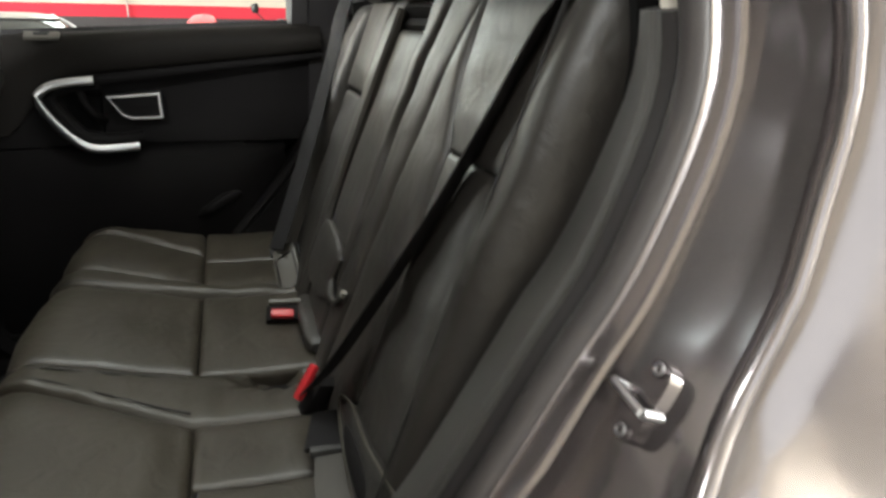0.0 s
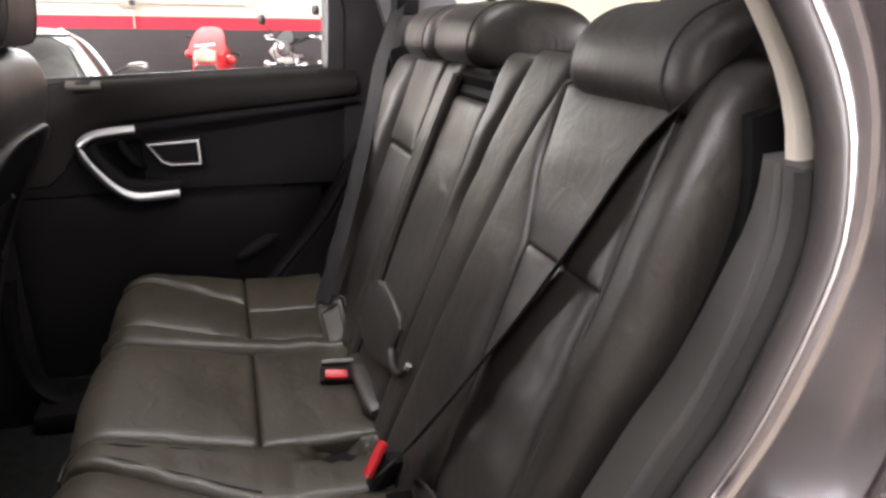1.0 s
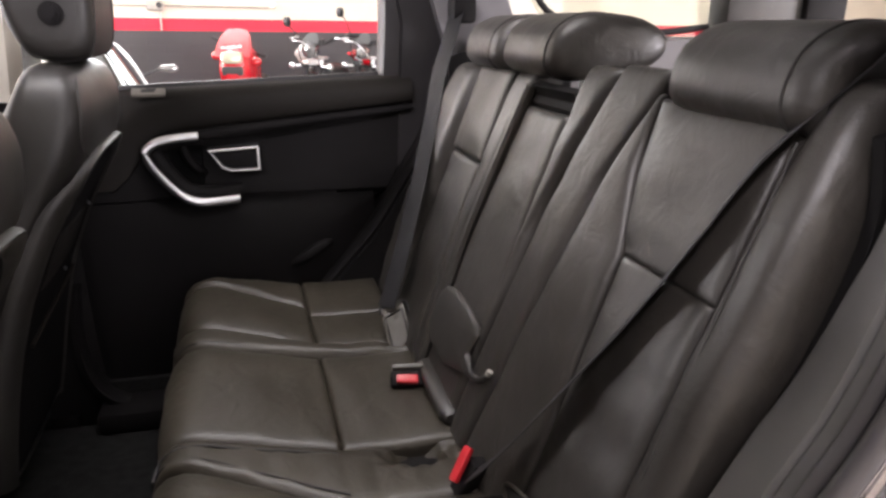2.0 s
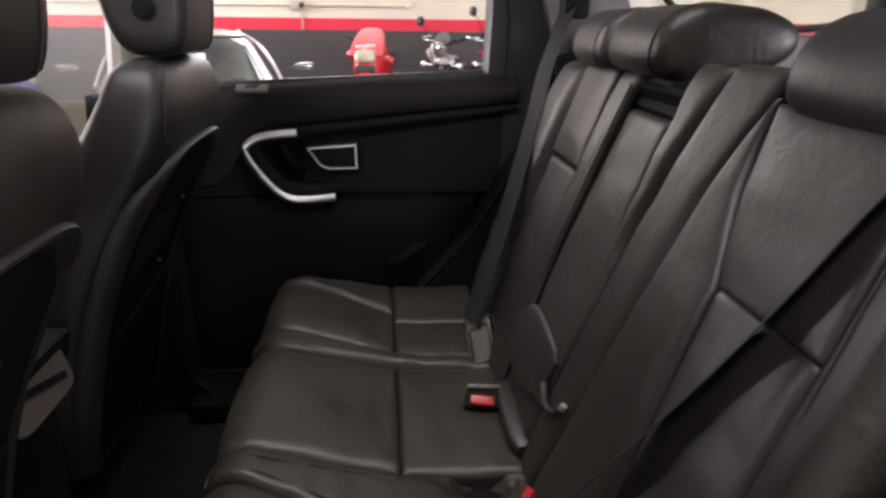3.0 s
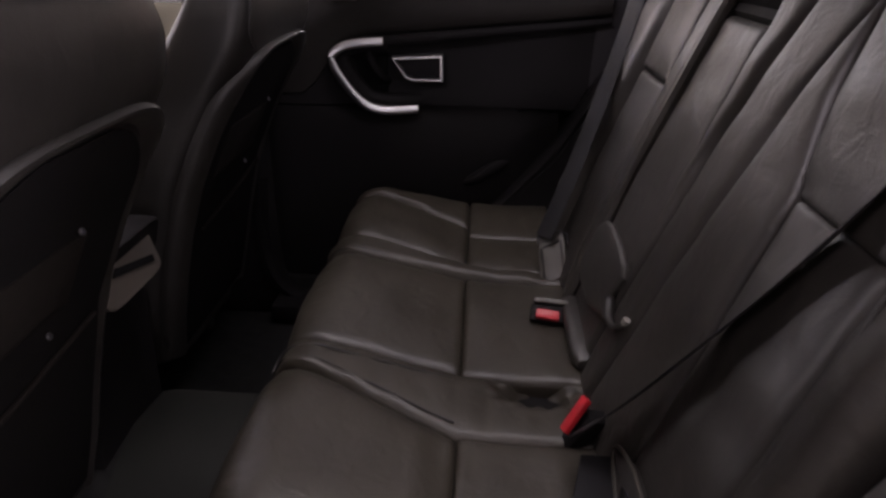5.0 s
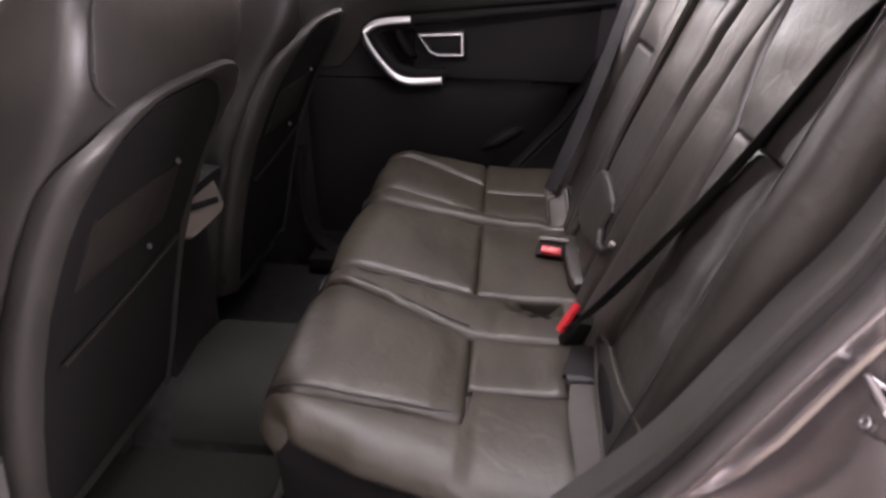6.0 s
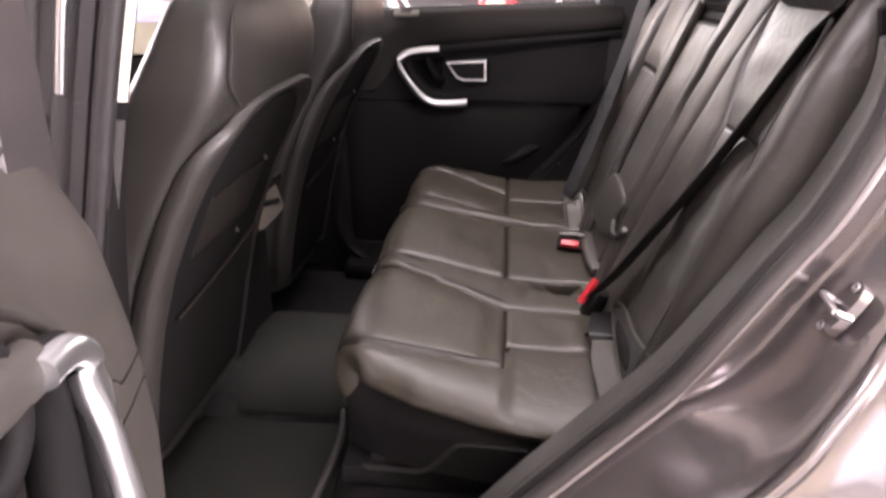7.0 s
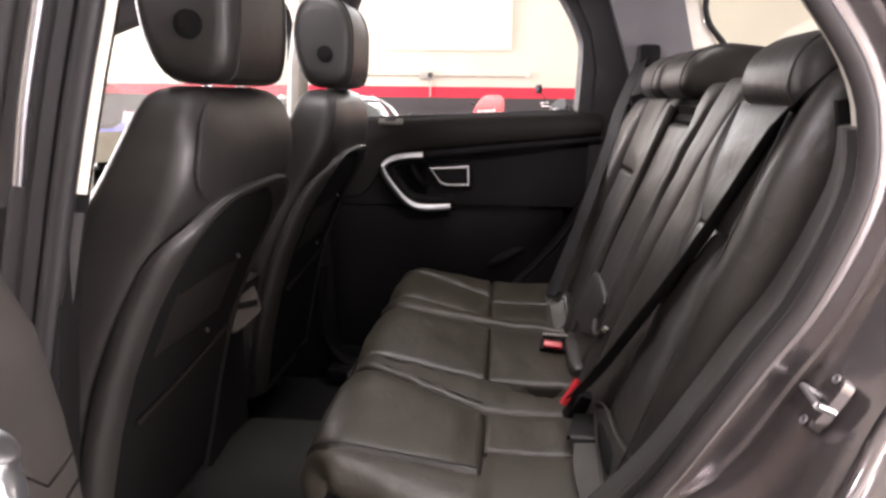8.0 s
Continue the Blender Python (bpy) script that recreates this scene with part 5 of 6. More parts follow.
def front_seat(yc):
    root = thing("front_seat", "black leather front car seat with hard back shell", "car seat", "front seats", at=(0, yc, 0))
    # height, rear x, front x, half width
    spec = [(0.66, -0.625, -0.90, 0.20), (0.72, -0.615, -0.90, 0.225), (0.85, -0.592, -0.85, 0.232), (1.0, -0.558, -0.78, 0.235), (1.12, -0.508, -0.71, 0.236), (1.22, -0.456, -0.63, 0.236),
            (1.29, -0.418, -0.580, 0.236), (1.345, -0.41, -0.545, 0.230), (1.385, -0.415, -0.525, 0.214), (1.408, -0.425, -0.515, 0.195), (1.422, -0.440, -0.505, 0.165), (1.428, -0.46, -0.49, 0.12)]
    sp = spline([Vector((r, f, w, z)) for z, r, f, w in spec], 44)
    rings = [super_ring((p.x + p.y) / 2, 0, p.w, (p.x - p.y) / 2, p.z, 4.6, 64) for p in sp]
    part("backrest", loft(rings), LEATHER_FRONT, root)

    def rear_x(z):
        return table(z, [(s[0], s[1]) for s in spec])

    def half(z):
        return table(z, [(s[0], s[3]) for s in spec])

    def shell(u, v, h):
        """The seat's rear face; past u = 0.82 it wraps forwards round the corner."""
        z = 0.68 + (1.287 - 0.022 * abs(u) ** 4 - 0.68) * v
        wrap = max(0, abs(u) - 0.82) / 0.18
        out = math.sin(min(wrap, 1) * math.pi / 2)
        return Vector((rear_x(z) + 0.003 - 0.050 * wrap ** 1.6 + h * (1 - 0.75 * min(wrap, 1)), math.copysign((half(z) + 0.003) * (min(abs(u), 0.82) + 0.18 * out) + h * 0.7 * min(wrap, 1), u), z))

    def pocket_half(v):
        """Half width of the pocket, closing in an arch at the top."""
        return 0.83 * math.sqrt(max(0.03, 1 - max(0, (v - 0.78) / 0.195) ** 2.2))

    # leather rim: an arch that frames the pocket, full and rounded
    rings = []
    arch = [(-0.95, -0.80, v, v) for v in (0.0, 0.15, 0.3, 0.45, 0.6, 0.7, 0.76)]
    steps = 32
    for i in range(1, steps):
        a = math.pi * i / steps
        c, sn = -math.cos(a), math.sin(a)
        arch.append((0.95 * math.copysign(abs(c) ** 0.5, c), 0.80 * math.copysign(abs(c) ** 0.72, c), 0.82 + 0.18 * sn ** 0.6, 0.78 + 0.195 * sn ** 0.8))
    arch += [(0.95, 0.80, v, v) for v in (0.76, 0.7, 0.6, 0.45, 0.3, 0.15, 0.0)]
    for uo, ui, v, vi in arch:
        ring = []
        for f, h in ((0.0, -0.006), (0.08, 0.004), (0.25, 0.011), (0.5, 0.013), (0.75, 0.010), (0.95, 0.002), (1.0, -0.008), (0.5, -0.012)):
            ring.append(shell(uo + (ui - uo) * f, v + (vi - v) * f, h))
        rings.append(ring)
    part("back_rim", loft(rings), LEATHER_FRONT, root, "black leather rim arched round the seat back")
    part("back_shell", pillow(shell, lambda v: -0.93 * (1 - max(0, (v - 0.8) / 0.16) ** 3 * 0.3), lambda v: 0.93 * (1 - max(0, (v - 0.8) / 0.16) ** 3 * 0.3), 0.0, 0.96, 0.0, 0.006, 0.012, 40, 30), SHELL, root, "dark grey plastic seat back shell")
    part("map_pocket", pillow(lambda u, v, h: shell(u, v, h + 0.003), lambda v: -pocket_half(v), pocket_half, 0.02, 0.965, 0.004, 0.006, 0.010, 24, 36), CLOTH, root, "black map pocket")
    part("pocket_panel", pillow(lambda u, v, h: shell(u, v, h + 0.008), lambda v: -0.69 + 0.09 * v, lambda v: 0.30 + 0.1 * v, 0.60, 0.765, 0.005, 0.004, 0.008, 16, 10, 0.003, yc), POCKET, root, "brown-grey pocket panel")
    part("pocket_hem", tube([shell(u, 0.47 + 0.05 * u + 0.02 * u * u, 0.012) for u in (-0.70, -0.5, -0.2, 0.1, 0.4, 0.68)], 0.004, 24, 8), POCKET, root, "pocket hem")
    for u, v in ((0.24, 0.775), (0.20, 0.56)):
        part("clip", disc(shell(u, v, 0.012), (1, 0, 0.4), 0.0045, 0.004, 0.001, 10), STEEL, root, "small bright clip")
    for s in (-1, 1):
        # seam round the upper back panel, from under the headrest to the rim
        part("corner_seam", tube([Vector((rear_x(z) + dx - (0.012 if s > 0 else 0), s * w * (1.05 if s > 0 else 1), z)) for w, z, dx in ((0.105, 1.419, -0.002), (0.165, 1.402, -0.004), (0.197, 1.378, -0.006), (0.210, 1.350, -0.007), (0.214, 1.325, -0.007), (0.209, 1.302, -0.004), (0.185, 1.283, 0.001))], 0.0017, 30, 6), PIPING, root, "sewn seam")
    # headrest
    prof = spline([(-0.405, 0, 1.455), (-0.42, 0, 1.435), (-0.47, 0, 1.432), (-0.505, 0, 1.445), (-0.53, 0, 1.50), (-0.535, 0, 1.57), (-0.515, 0, 1.625), (-0.47, 0, 1.640), (-0.425, 0, 1.628), (-0.40, 0, 1.58), (-0.398, 0, 1.51)], 36, True)
    c = sum(prof, Vector()) / 36
    rings = [[c + (p - c) * f + Vector((0, y, 0)) for p in prof] for y, f in ((-0.137, 0.66), (-0.135, 0.80), (-0.128, 0.92), (-0.115, 0.985), (-0.09, 1.0), (0, 1.02), (0.09, 1.0), (0.115, 0.985), (0.128, 0.92), (0.135, 0.80), (0.137, 0.66))]
    hr = part("headrest", loft(rings), LEATHER_FRONT, root)
    for s in (-1, 1):
        part("seam", tube([c + (p - c) * 1.004 + Vector((0, s * 0.10, 0)) for p in prof], 0.0018, 60, 6, True), PIPING, hr)
        part("post", rod((-0.465, s * 0.065, 1.36), (-0.462, s * 0.065, 1.45), 0.007), CHROME, hr, "chrome post")
    knob = part("release_knob", disc((-0.455, -0.139, 1.507), (0, 1, 0), 0.019, 0.012, 0.004, 24), PLASTIC, hr, "round release knob")
    part("button", disc((-0.455, -0.146, 1.507), (0, 1, 0), 0.011, 0.006, 0.002, 20), PLASTIC, knob)
    # base
    part("seat_cushion", loft([super_ring(-1.05, 0, z, rx, ry, 4, 36) for z, rx, ry in ((0.66, 0.24, 0.20), (0.70, 0.26, 0.24), (0.80, 0.27, 0.25), (0.86, 0.265, 0.245), (0.885, 0.23, 0.21))]), LEATHER_FRONT, root)
    part("side_cover", box((-1.25, -0.255, 0.58), (-0.74, -0.215, 0.74), 0.02), PLASTIC, root)
    for s in (-1, 1):
        part("rail", box((-1.3, s * 0.17 - 0.025, 0.53), (-0.70, s * 0.17 + 0.025, 0.60), 0.006), BLACK_METAL, root)
        part("rail_bolt", disc((-0.698, s * 0.17, 0.668), (1, 0, 0.6), 0.009, 0.014, 0.002, 10), STEEL, root)
    return root


front_seat(0.835)
front_seat(1.575)

# ---- centre console ----
console = thing("centre_console", "dark centre console with a tan-grey rear end", "car console")
part("body", loft([[(x, 1.09, 0.53), (x, 1.10, top - 0.03), (x, 1.12, top), (x, 1.29, top), (x, 1.31, top - 0.03), (x, 1.32, 0.53)] for x, top in ((-1.5, 0.86), (-1.0, 0.90), (-0.66, 0.94), (-0.635, 0.92))]), PLASTIC, console)
part("lid", loft([super_ring(x, 1.195, z, 0.105 * f, 0.036 * f, 5, 28, ((0, 1, 0), (0.25, 0, 0.97))) for x, z, f in ((-1.0, 0.962, 0.9), (-0.98, 0.964, 1.0), (-0.62, 0.988, 1.0), (-0.592, 0.988, 0.98), (-0.585, 0.988, 0.9))]), PLASTIC, console, "soft armrest lid")
part("end_plate", loft([super_ring(x, 1.165, 0.974, 0.092 * f, 0.036 * f, 6, 28, ((0, 1, 0), (-0.3, 0, 0.95))) for x, f in ((-0.586, 1.0), (-0.578, 1.0), (-0.575, 0.95))]), END_TAN, console, "tan-grey end plate")
part("slot", moved(box((-0.002, -0.062, -0.006), (0.003, 0.062, 0.006), 0.001), pose(-0.576, 1.172, 0.977, -12, -17, 0)), GAP, console, "dark slot")

# ---- floor mat ----
mat = thing("floor_mat", "black rubber rear floor mat with a raised grey rim", "floor mat")
part("sheet", box((-0.74, 0.64, 0.531), (-0.36, 1.03, 0.539), 0.003), MAT, mat)
part("rim", tube([(-0.70, 0.64, 0.54), (-0.50, 0.63, 0.545), (-0.395, 0.66, 0.56), (-0.375, 0.75, 0.575), (-0.37, 0.90, 0.575), (-0.388, 1.02, 0.568), (-0.40, 1.10, 0.560)], 0.0075, 40, 8), RUBBER_GREY, mat, "grey raised rim")
mat2 = thing("floor_mat", "worn grey mat lying over the centre tunnel", "floor mat")
part("sheet", loft([[(x, 1.205 + dy, z + dz) for dy, z in ((-0.20, 0.565), (-0.165, 0.61), (-0.10, 0.652), (0, 0.664), (0.10, 0.652), (0.165, 0.61))] + [(x, 1.205 + dy, z + dz - 0.01) for dy, z in ((0.165, 0.61), (0.10, 0.652), (0, 0.664), (-0.10, 0.652), (-0.165, 0.61), (-0.20, 0.565))] for x, dz in ((-0.62, 0), (-0.5, 0.0), (-0.36, 0))]), MAT, mat2)

# ---- motorcycles ----


def motorcycle(x, y, turn, label, style):
    root = thing("motorcycle", label, "motorcycle", "parked motorcycles")
    root.matrix_world = pose(x, y, 0, 0, 0, turn) @ Matrix.Diagonal((0.89, 1.0, 1.0, 1) if style == "red" else (1.08, 1.08, 1.08, 1))
    body = {"red": RED_PAINT, "white": WHITE_PAINT, "dark": BLACK_METAL}[style]

    def wheel(cy):
        w = part("wheel", ring_wheel((0, cy, 0.31), (1, 0, 0), 0.245, 0.062, 36), RUBBER, root, "black tyre on a spoked wheel")
        part("rim", ring_wheel((0, cy, 0.31), (1, 0, 0), 0.19, 0.02, 30), CHROME, w)
        part("hub", disc((0, cy, 0.31), (1, 0, 0), 0.05, 0.11, 0.008), BLACK_METAL, w)
        for k in range(8):
            a = k * math.pi / 4
            part("spoke", rod((0, cy + 0.04 * math.cos(a), 0.31 + 0.04 * math.sin(a)), (0, cy + 0.18 * math.cos(a), 0.31 + 0.18 * math.sin(a)), 0.006, 6), BLACK_METAL, w)

    wheel(-0.72)
    wheel(0.70)
    for s in (-1, 1):
        part("fork_leg", rod((s * 0.085, -0.72, 0.31), (s * 0.085, -0.44, 1.02), 0.022), CHROME, root)
    part("mudguard", loft([super_ring(0, -0.72 + 0.34 * math.cos(a), 0.31 + 0.34 * math.sin(a), 0.07, 0.008, 2.4, 12, ((1, 0, 0), (0, math.cos(a), math.sin(a)))) for a in [math.radians(d) for d in range(30, 171, 14)]]), body, root)
    part("engine", box((-0.20, -0.30, 0.22), (0.20, 0.22, 0.62), 0.06, 3), BLACK_METAL, root)
    for k in range(5):
        part("cooling_fin", box((-0.21, -0.24, 0.42 + 0.035 * k), (0.21, 0.1, 0.432 + 0.035 * k), 0.004), CONDUIT, root)
    part("exhaust", tube([(0.16, -0.28, 0.45), (0.18, -0.38, 0.30), (0.2, -0.1, 0.18), (0.22, 0.4, 0.25), (0.24, 0.85, 0.36)], 0.04, 24, 10), CHROME, root)
    part("tank", loft([super_ring(0, yy, z, w, h, 2.6, 20, ((1, 0, 0), (0, 0, 1))) for yy, z, w, h in ((-0.36, 0.82, 0.06, 0.06), (-0.30, 0.84, 0.14, 0.11), (-0.1, 0.84, 0.155, 0.12), (0.08, 0.81, 0.11, 0.08), (0.14, 0.79, 0.05, 0.03))]), RED_PAINT if style == "red" else BLACK_METAL, root)
    part("saddle", loft([super_ring(0, yy, z, w, h, 3, 18, ((1, 0, 0), (0, 0, 1))) for yy, z, w, h in ((0.10, 0.79, 0.08, 0.03), (0.2, 0.79, 0.14, 0.05), (0.5, 0.81, 0.14, 0.06), (0.8, 0.86, 0.10, 0.04), (0.86, 0.87, 0.05, 0.02))]), LEATHER_FRONT, root)
    part("tail", loft([super_ring(0, yy, z, w, h, 2.5, 16, ((1, 0, 0), (0, 0, 1))) for yy, z, w, h in ((0.4, 0.72, 0.13, 0.07), (0.75, 0.78, 0.12, 0.07), (1.0, 0.84, 0.06, 0.04))]), body, root)
    part("side_stand", rod((-0.12, 0.0, 0.28), (-0.30, 0.08, 0.01), 0.012), BLACK_METAL, root)
    if style == "red":
        fair = part("fairing", loft([super_ring(0, yy, z, w, h, 2.6, 32, ((1, 0, 0), (0, 0.25, 1))) for yy, z, w, h in
                                     ((-0.84, 1.03, 0.11, 0.10), (-0.80, 1.02, 0.165, 0.17), (-0.70, 1.0, 0.195, 0.24), (-0.52, 0.97, 0.215, 0.29), (-0.36, 0.92, 0.22, 0.30), (-0.22, 0.84, 0.19, 0.24))]), body, root, "red full fairing nose")
        part("headlamp", loft([super_ring(0, yy, 1.11, w, h, 5, 24, ((1, 0, 0), (0, 0.2, 1))) for yy, w, h in ((-0.80, 0.125, 0.062), (-0.856, 0.122, 0.06), (-0.864, 0.105, 0.046))]), LENS, fair, "pale square headlamp lens")
        for k, w in enumerate((0.05, 0.07, 0.05, 0.04)):
            part("decal", box((-0.12 + 0.066 * k, -0.826, 1.20 + 0.004 * k), (-0.12 + 0.066 * k + w, -0.80, 1.222 + 0.006 * k)), WHITE_PAINT, fair)
        part("windscreen", loft([super_ring(0, yy, z, w, h, 2.4, 28, ((1, 0, 0), (0, 0.8, 0.6))) for yy, z, w, h in ((-0.80, 1.13, 0.215, 0.03), (-0.70, 1.24, 0.205, 0.03), (-0.60, 1.33, 0.175, 0.03), (-0.53, 1.385, 0.12, 0.02), (-0.51, 1.40, 0.05, 0.01))]), body, fair, "red tall screen")
        part("air_intake", box((-0.13, -0.865, 0.92), (0.13, -0.78, 1.02), 0.03), INK, fair)
        part("belly", loft([super_ring(0, yy, z, w, h, 3, 24, ((1, 0, 0), (0, 0, 1))) for yy, z, w, h in ((-0.50, 0.62, 0.10, 0.12), (-0.40, 0.58, 0.24, 0.26), (0.0, 0.5, 0.25, 0.24), (0.3, 0.45, 0.18, 0.16))]), body, fair)
        for s in (-1, 1):
            part("indicator_mirror", loft([super_ring(s * xx, -0.62, 1.12 - 0.06 * (s > 0), w, h, 2.4, 16, ((0, 1, 0), (0, 0, 1))) for xx, w, h in ((0.18, 0.05, 0.04), (0.23, 0.065, 0.05), (0.28, 0.055, 0.04), (0.30, 0.03, 0.02))]), body, fair, "red mirror pod")
        part("handlebar", rod((-0.36, -0.36, 1.30), (0.30, -0.36, 1.10), 0.014), BLACK_METAL, root)
    else:
        part("handlebar", tube([(-0.33, -0.28, 1.24), (-0.25, -0.36, 1.23), (-0.10, -0.44, 1.16), (0.10, -0.44, 1.16), (0.25, -0.36, 1.23), (0.33, -0.28, 1.24)], 0.012, 36, 8), BLACK_METAL, root)
        for s in (-1, 1):
            part("grip", rod((s * 0.32, -0.29, 1.24), (s * 0.40, -0.23, 1.245), 0.018), RUBBER, root)
            part("indicator", loft([super_ring(s * xx, -0.52, 0.94, w, w, 2, 12, ((0, 1, 0), (0, 0, 1))) for xx, w in ((0.12, 0.01), (0.2, 0.012), (0.21, 0.03), (0.25, 0.03), (0.26, 0.012))]), CHROME, root)
        mz = 1.37 if style == "white" else 1.475
        part("mirror_stalk", tube([(-0.27, -0.34, 1.23), (-0.31, -0.38, mz - 0.08), (-0.36, -0.37, mz - 0.045)], 0.006, 12, 6), BLACK_METAL, root)
        part("mirror_head", loft([super_ring(-0.37, yy, mz, w * 0.75, h * 0.75, 2.2, 16, ((1, 0, 0), (0, 0, 1))) for yy, w, h in ((-0.42, 0.02, 0.02), (-0.41, 0.05, 0.065), (-0.38, 0.055, 0.07))]), BLACK_METAL, root)
        k = 0.72 if style == "dark" else 1.0
        hz = 1.07 if style == "dark" else 1.10
        lampb = part("headlamp", loft([super_ring(0, yy, hz, w * k, w * k, 2, 24, ((1, 0, 0), (0, 0, 1))) for yy, w in ((-0.42, 0.04), (-0.46, 0.07), (-0.54, 0.082), (-0.56, 0.085))]), HEAD_GLASS, root, "round grey headlamp")
        part("lens", loft([super_ring(0, yy, hz, w * k, w * k, 2, 24, ((1, 0, 0), (0, 0, 1))) for yy, w in ((-0.556, 0.075), (-0.575, 0.055), (-0.583, 0.02))]), HEAD_GLASS, lampb)
        for s in (-1, 1):
            part("gauge", loft([super_ring(s * 0.06, -0.44 + 0.02 * a, 1.15 + 0.05 * a, 0.045, 0.045, 2, 16) for a in (0, 1)]), BLACK_METAL, root)
        part("radiator", box((-0.13, -0.42, 0.62), (0.13, -0.36, 0.86), 0.012), INK, root)
        for s in (-1, 1):
            part("fork_cover", rod((s * 0.085, -0.60, 0.62), (s * 0.085, -0.47, 0.95), 0.027), RUBBER, root)
            part("brake_lever", tube([(s * 0.22, -0.40, 1.22), (s * 0.30, -0.42, 1.215), (s * 0.36, -0.37, 1.21)], 0.007, 10, 6), CHROME, root)
            part("engine_cover", disc((s * 0.20, -0.08, 0.40), (1, 0, 0), 0.11, 0.05, 0.015), CHROME, root)
            part("cable", tube([(s * 0.20, -0.40, 1.22), (s * 0.12, -0.56, 1.12), (s * 0.10, -0.52, 0.95), (s * 0.06, -0.4, 0.80)], 0.006, 16, 6), RUBBER, root)
            part("downpipe", tube([(s * 0.07, -0.30, 0.56), (s * 0.08, -0.44, 0.50), (s * 0.08, -0.42, 0.32), (s * 0.10, -0.2, 0.20)], 0.022, 16, 8), CHROME, root)
        part("top_yoke", box((-0.13, -0.48, 1.005), (0.13, -0.39, 1.035), 0.012), CHROME, root)
        part("fly_screen", loft([super_ring(0, yy, z, w, 0.012, 2.6, 18, ((1, 0, 0), (0, 0.5, 0.86))) for yy, z, w in ((-0.53, 1.17, 0.10), (-0.50, 1.22, 0.09), (-0.47, 1.26, 0.05))]), INK, root)
        part("plate", box((-0.05, -0.60, 0.965), (0.05, -0.592, 1.0), 0.002), CONDUIT if style == "white" else INK, root)
        grow = 1.0 if style == "white" else 0.5
        part("tank_panel", loft([super_ring(-0.19, yy, z, 0.055, h * grow, 2.4, 14, ((1, 0, 0), (0, 0, 1))) for yy, z, h in ((-0.46, 1.06, 0.03), (-0.40, 1.05, 0.10), (-0.28, 1.0, 0.13), (-0.1, 0.92, 0.10), (0.0, 0.88, 0.04))]), WHITE_PAINT if style == "white" else RED_PAINT, root)
        part("clutch_cable", tube([(-0.26, -0.38, 1.235), (-0.20, -0.56, 1.19), (-0.02, -0.60, 1.17), (0.10, -0.5, 1.0)], 0.006, 18, 6), CHROME, root)
        part("indicator_stem", rod((-0.20, -0.50, 0.94), (0.20, -0.50, 0.94), 0.008), BLACK_METAL, root)
    return root


motorcycle(-0.04, 9.1, -14, "red fully faired sports motorcycle with square headlamp", "red")
motorcycle(0.96, 8.8, -40, "white and black naked motorcycle with round headlamp", "white")
motorcycle(1.57, 8.8, -44, "dark naked motorcycle with chrome forks", "dark")

# ---- parked cars ----


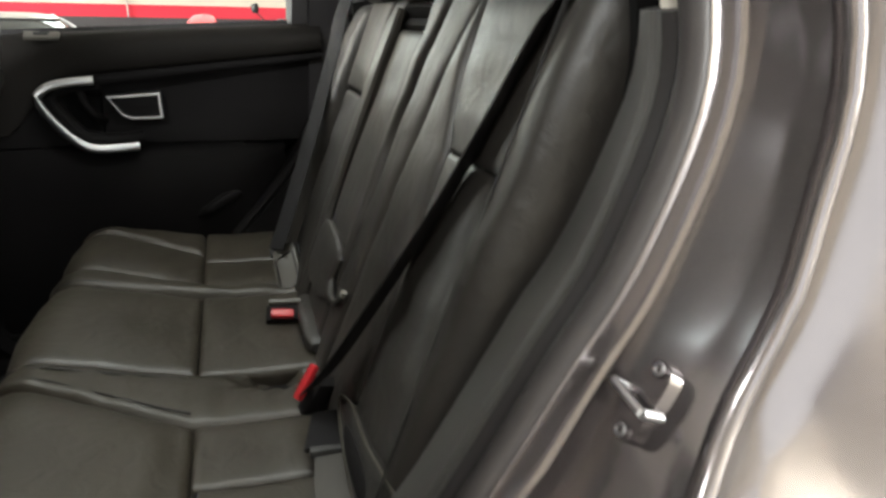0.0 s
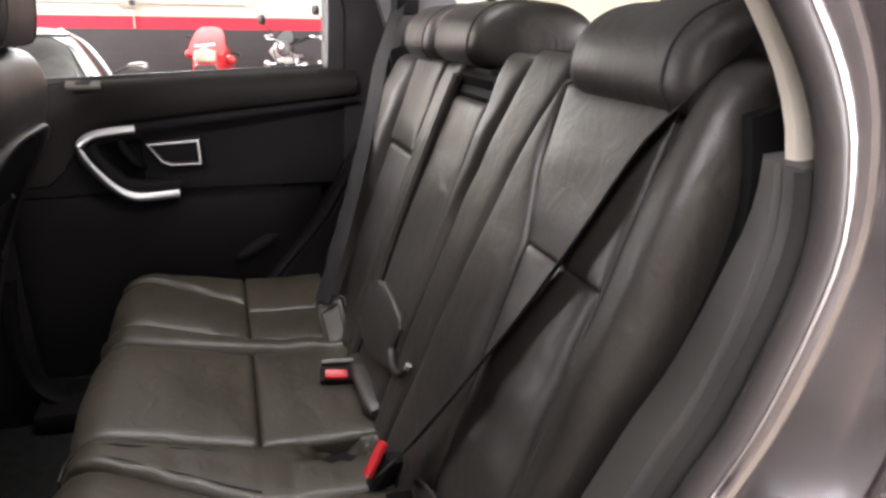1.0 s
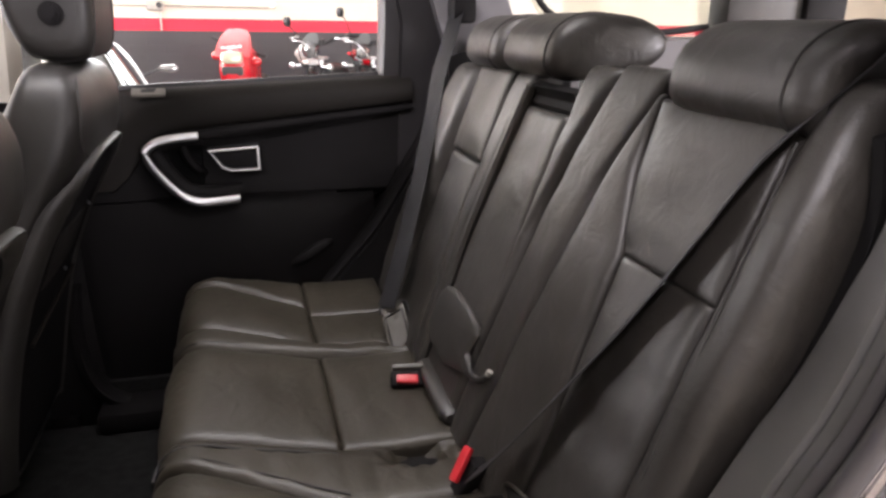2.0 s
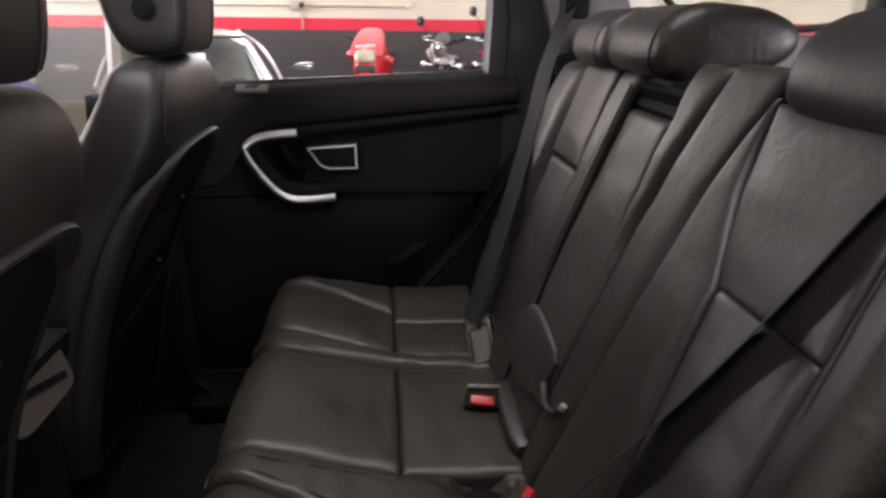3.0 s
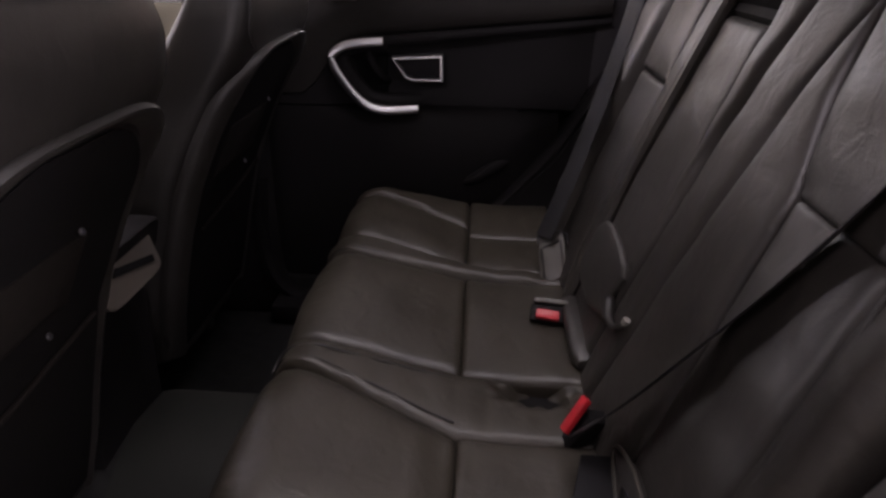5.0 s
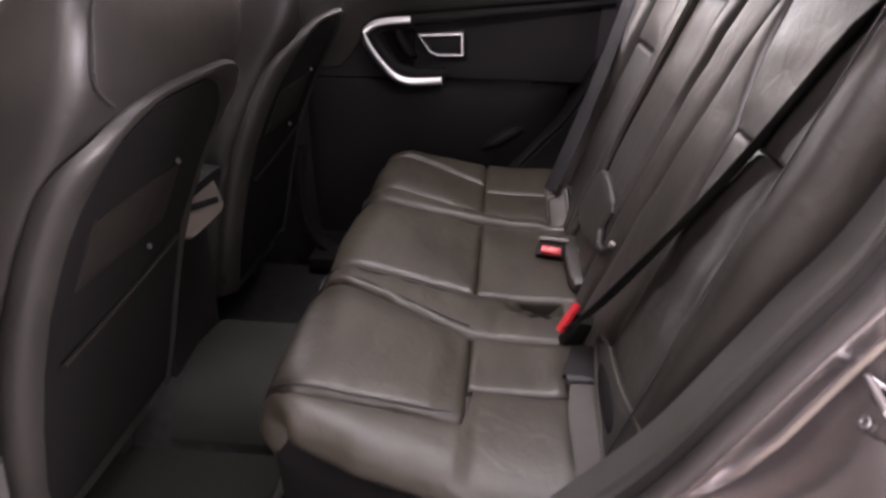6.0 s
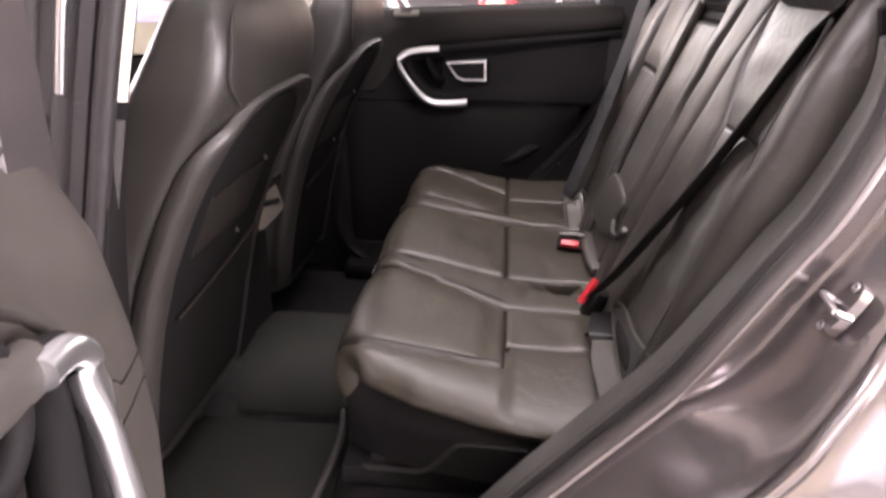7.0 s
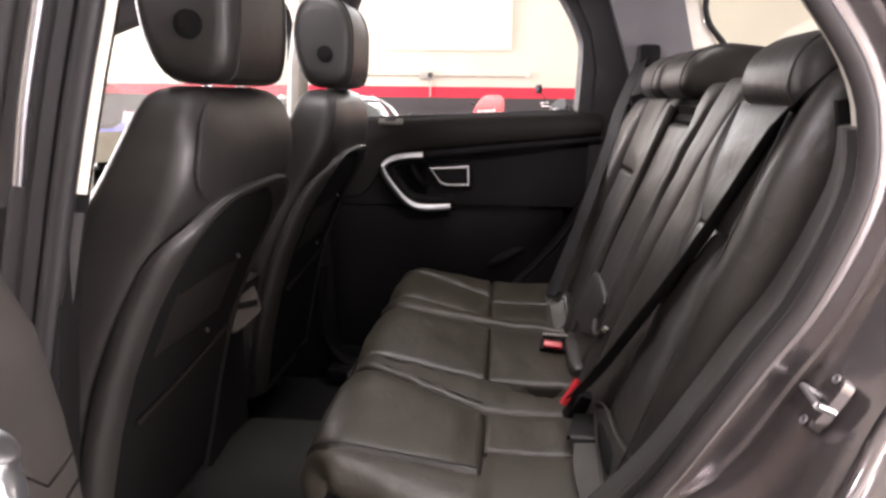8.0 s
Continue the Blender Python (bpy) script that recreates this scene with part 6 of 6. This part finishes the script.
def parked_car(x, y, turn, label, paint, roof_z, stickers, size=1.0):
    """A small car; its nose looks along local -y."""
    root = thing("parked_car", label, "car", "parked cars")
    root.matrix_world = pose(x, y, 0, 0, 0, turn) @ Matrix.Scale(size, 4)
    spec = [(-2.0, 0.55, 0.50, 0.12), (-1.94, 0.58, 0.66, 0.20), (-1.7, 0.60, 0.76, 0.28), (-1.2, 0.62, 0.80, 0.33), (-0.6, 0.64, 0.82, 0.37), (0.2, 0.66, 0.82, 0.38), (1.0, 0.66, 0.81, 0.37), (1.6, 0.64, 0.76, 0.32), (1.9, 0.60, 0.62, 0.20), (1.96, 0.58, 0.45, 0.10)]
    part("body", loft([super_ring(0, yy, z, w, h, 3.2, 36, ((1, 0, 0), (0, 0, 1))) for yy, z, w, h in spec]), paint, root)
    zr = roof_z
    gl = [super_ring(0, 0.1, 0.95, 0.74, 1.10, 4.5, 40), super_ring(0, 0.16, 0.99, 0.72, 1.02, 4.5, 40), super_ring(0, 0.26, zr - 0.14, 0.585, 0.72, 4.0, 40), super_ring(0, 0.28, zr - 0.06, 0.51, 0.60, 4.0, 40), super_ring(0, 0.30, zr - 0.03, 0.46, 0.50, 4.0, 40)]
    part("glasshouse", loft(gl), WINDSCREEN, root, "dark tinted windows")
    part("roof", loft([super_ring(0, 0.30, z, rx, ry, 4, 40) for z, rx, ry in ((zr - 0.058, 0.52, 0.60), (zr - 0.045, 0.525, 0.61), (zr - 0.018, 0.45, 0.53), (zr - 0.004, 0.34, 0.38), (zr, 0.2, 0.2))]), paint, root)
    for s in (-1, 1):
        part("windscreen_pillar", tube([(s * 0.715, -0.84, 0.97), (s * 0.655, -0.58, 1.14), (s * 0.575, -0.36, zr - 0.115), (s * 0.49, -0.26, zr - 0.05)], 0.014, 20, 8), paint, root)
        part("rear_pillar", tube([(s * 0.69, 1.05, 0.97), (s * 0.60, 0.92, zr - 0.16), (s * 0.49, 0.82, zr - 0.05)], 0.05, 12, 8), paint, root)
        arm = part("wing_mirror", loft([super_ring(s * xx, -0.60, 1.10, w, h, 2.6, 16, ((0, 1, 0), (0, 0, 1))) for xx, w, h in ((0.84, 0.012, 0.012), (0.87, 0.03, 0.026), (0.96, 0.038, 0.034), (1.0, 0.022, 0.02))]), HEAD_GLASS, root, "small grey door mirror")
        part("stalk", rod((s * 0.68, -0.62, 1.03), (s * 0.85, -0.60, 1.095), 0.011), BLACK_METAL, arm)
        part("headlamp", loft([super_ring(s * 0.55, yy, 0.68, w, w, 2, 20, ((1, 0, 0), (0, 0, 1))) for yy, w in ((-1.80, 0.10), (-1.93, 0.105), (-1.95, 0.09), (-1.97, 0.04))]), LENS, root, "round headlamp")
        for cy in (-1.25, 1.2):
            w = part("wheel", ring_wheel((s * 0.70, cy, 0.31), (1, 0, 0), 0.22, 0.09, 30), RUBBER, root, "black tyre")
            part("rim", disc((s * 0.74, cy, 0.31), (1, 0, 0), 0.17, 0.10, 0.02), CHROME, w)
    part("bumper", loft([super_ring(xx, -1.98 + 0.12 * (xx / 0.8) ** 2, 0.45, 0.05, 0.06, 2.5, 12, ((0, 1, 0), (0, 0, 1))) for xx in (-0.8, -0.5, 0, 0.5, 0.8)]), CHROME, root)
    if not stickers:
        for s in (-1, 1):
            part("wheel_arch", ring_wheel((s * 0.77, -1.62, 0.40), (1, 0, 0), 0.32, 0.035, 30), RUBBER, root, "dark wheel arch")
    part("steering_wheel", ring_wheel((0.33, -0.32, 1.03), (0, 1, 0.5), 0.17, 0.014), BLACK_METAL, root)
    for k in range(2):
        part("wiper", tube([(0.1 + 0.4 * k - 0.5, -0.99, 0.985), (0.3 + 0.4 * k - 0.5, -0.95, 1.01), (0.55 + 0.35 * k - 0.5, -0.93, 1.02)], 0.009, 12, 6), BLACK_METAL, root)
    if stickers:
        part("sticker", moved(box((-0.06, -0.002, -0.045), (0.06, 0.002, 0.045)), pose(0.057, -0.592, 1.182, -58, 0, 0)), PAPER, root, "white windscreen sticker")
        part("sticker_mark", moved(box((-0.02, -0.004, -0.02), (0.02, -0.002, 0.02)), pose(0.057, -0.5925, 1.1825, -58, 0, 0)), INK, root)
        part("dash_card", moved(box((-0.10, -0.002, -0.03), (0.10, 0.002, 0.03)), pose(-0.14, -0.83, 1.06, -44, 0, 0)), PAPER, root, "white card with printed bars")
    return root


parked_car(-1.79, 7.0, 15, "silver low classic car with dark windscreen", SILVER_PAINT, 1.39, True)
parked_car(-6.22, 7.95, 75, "glossy blue car with a dark wheel arch", BLUE_PAINT, 1.34, False, 1.27)
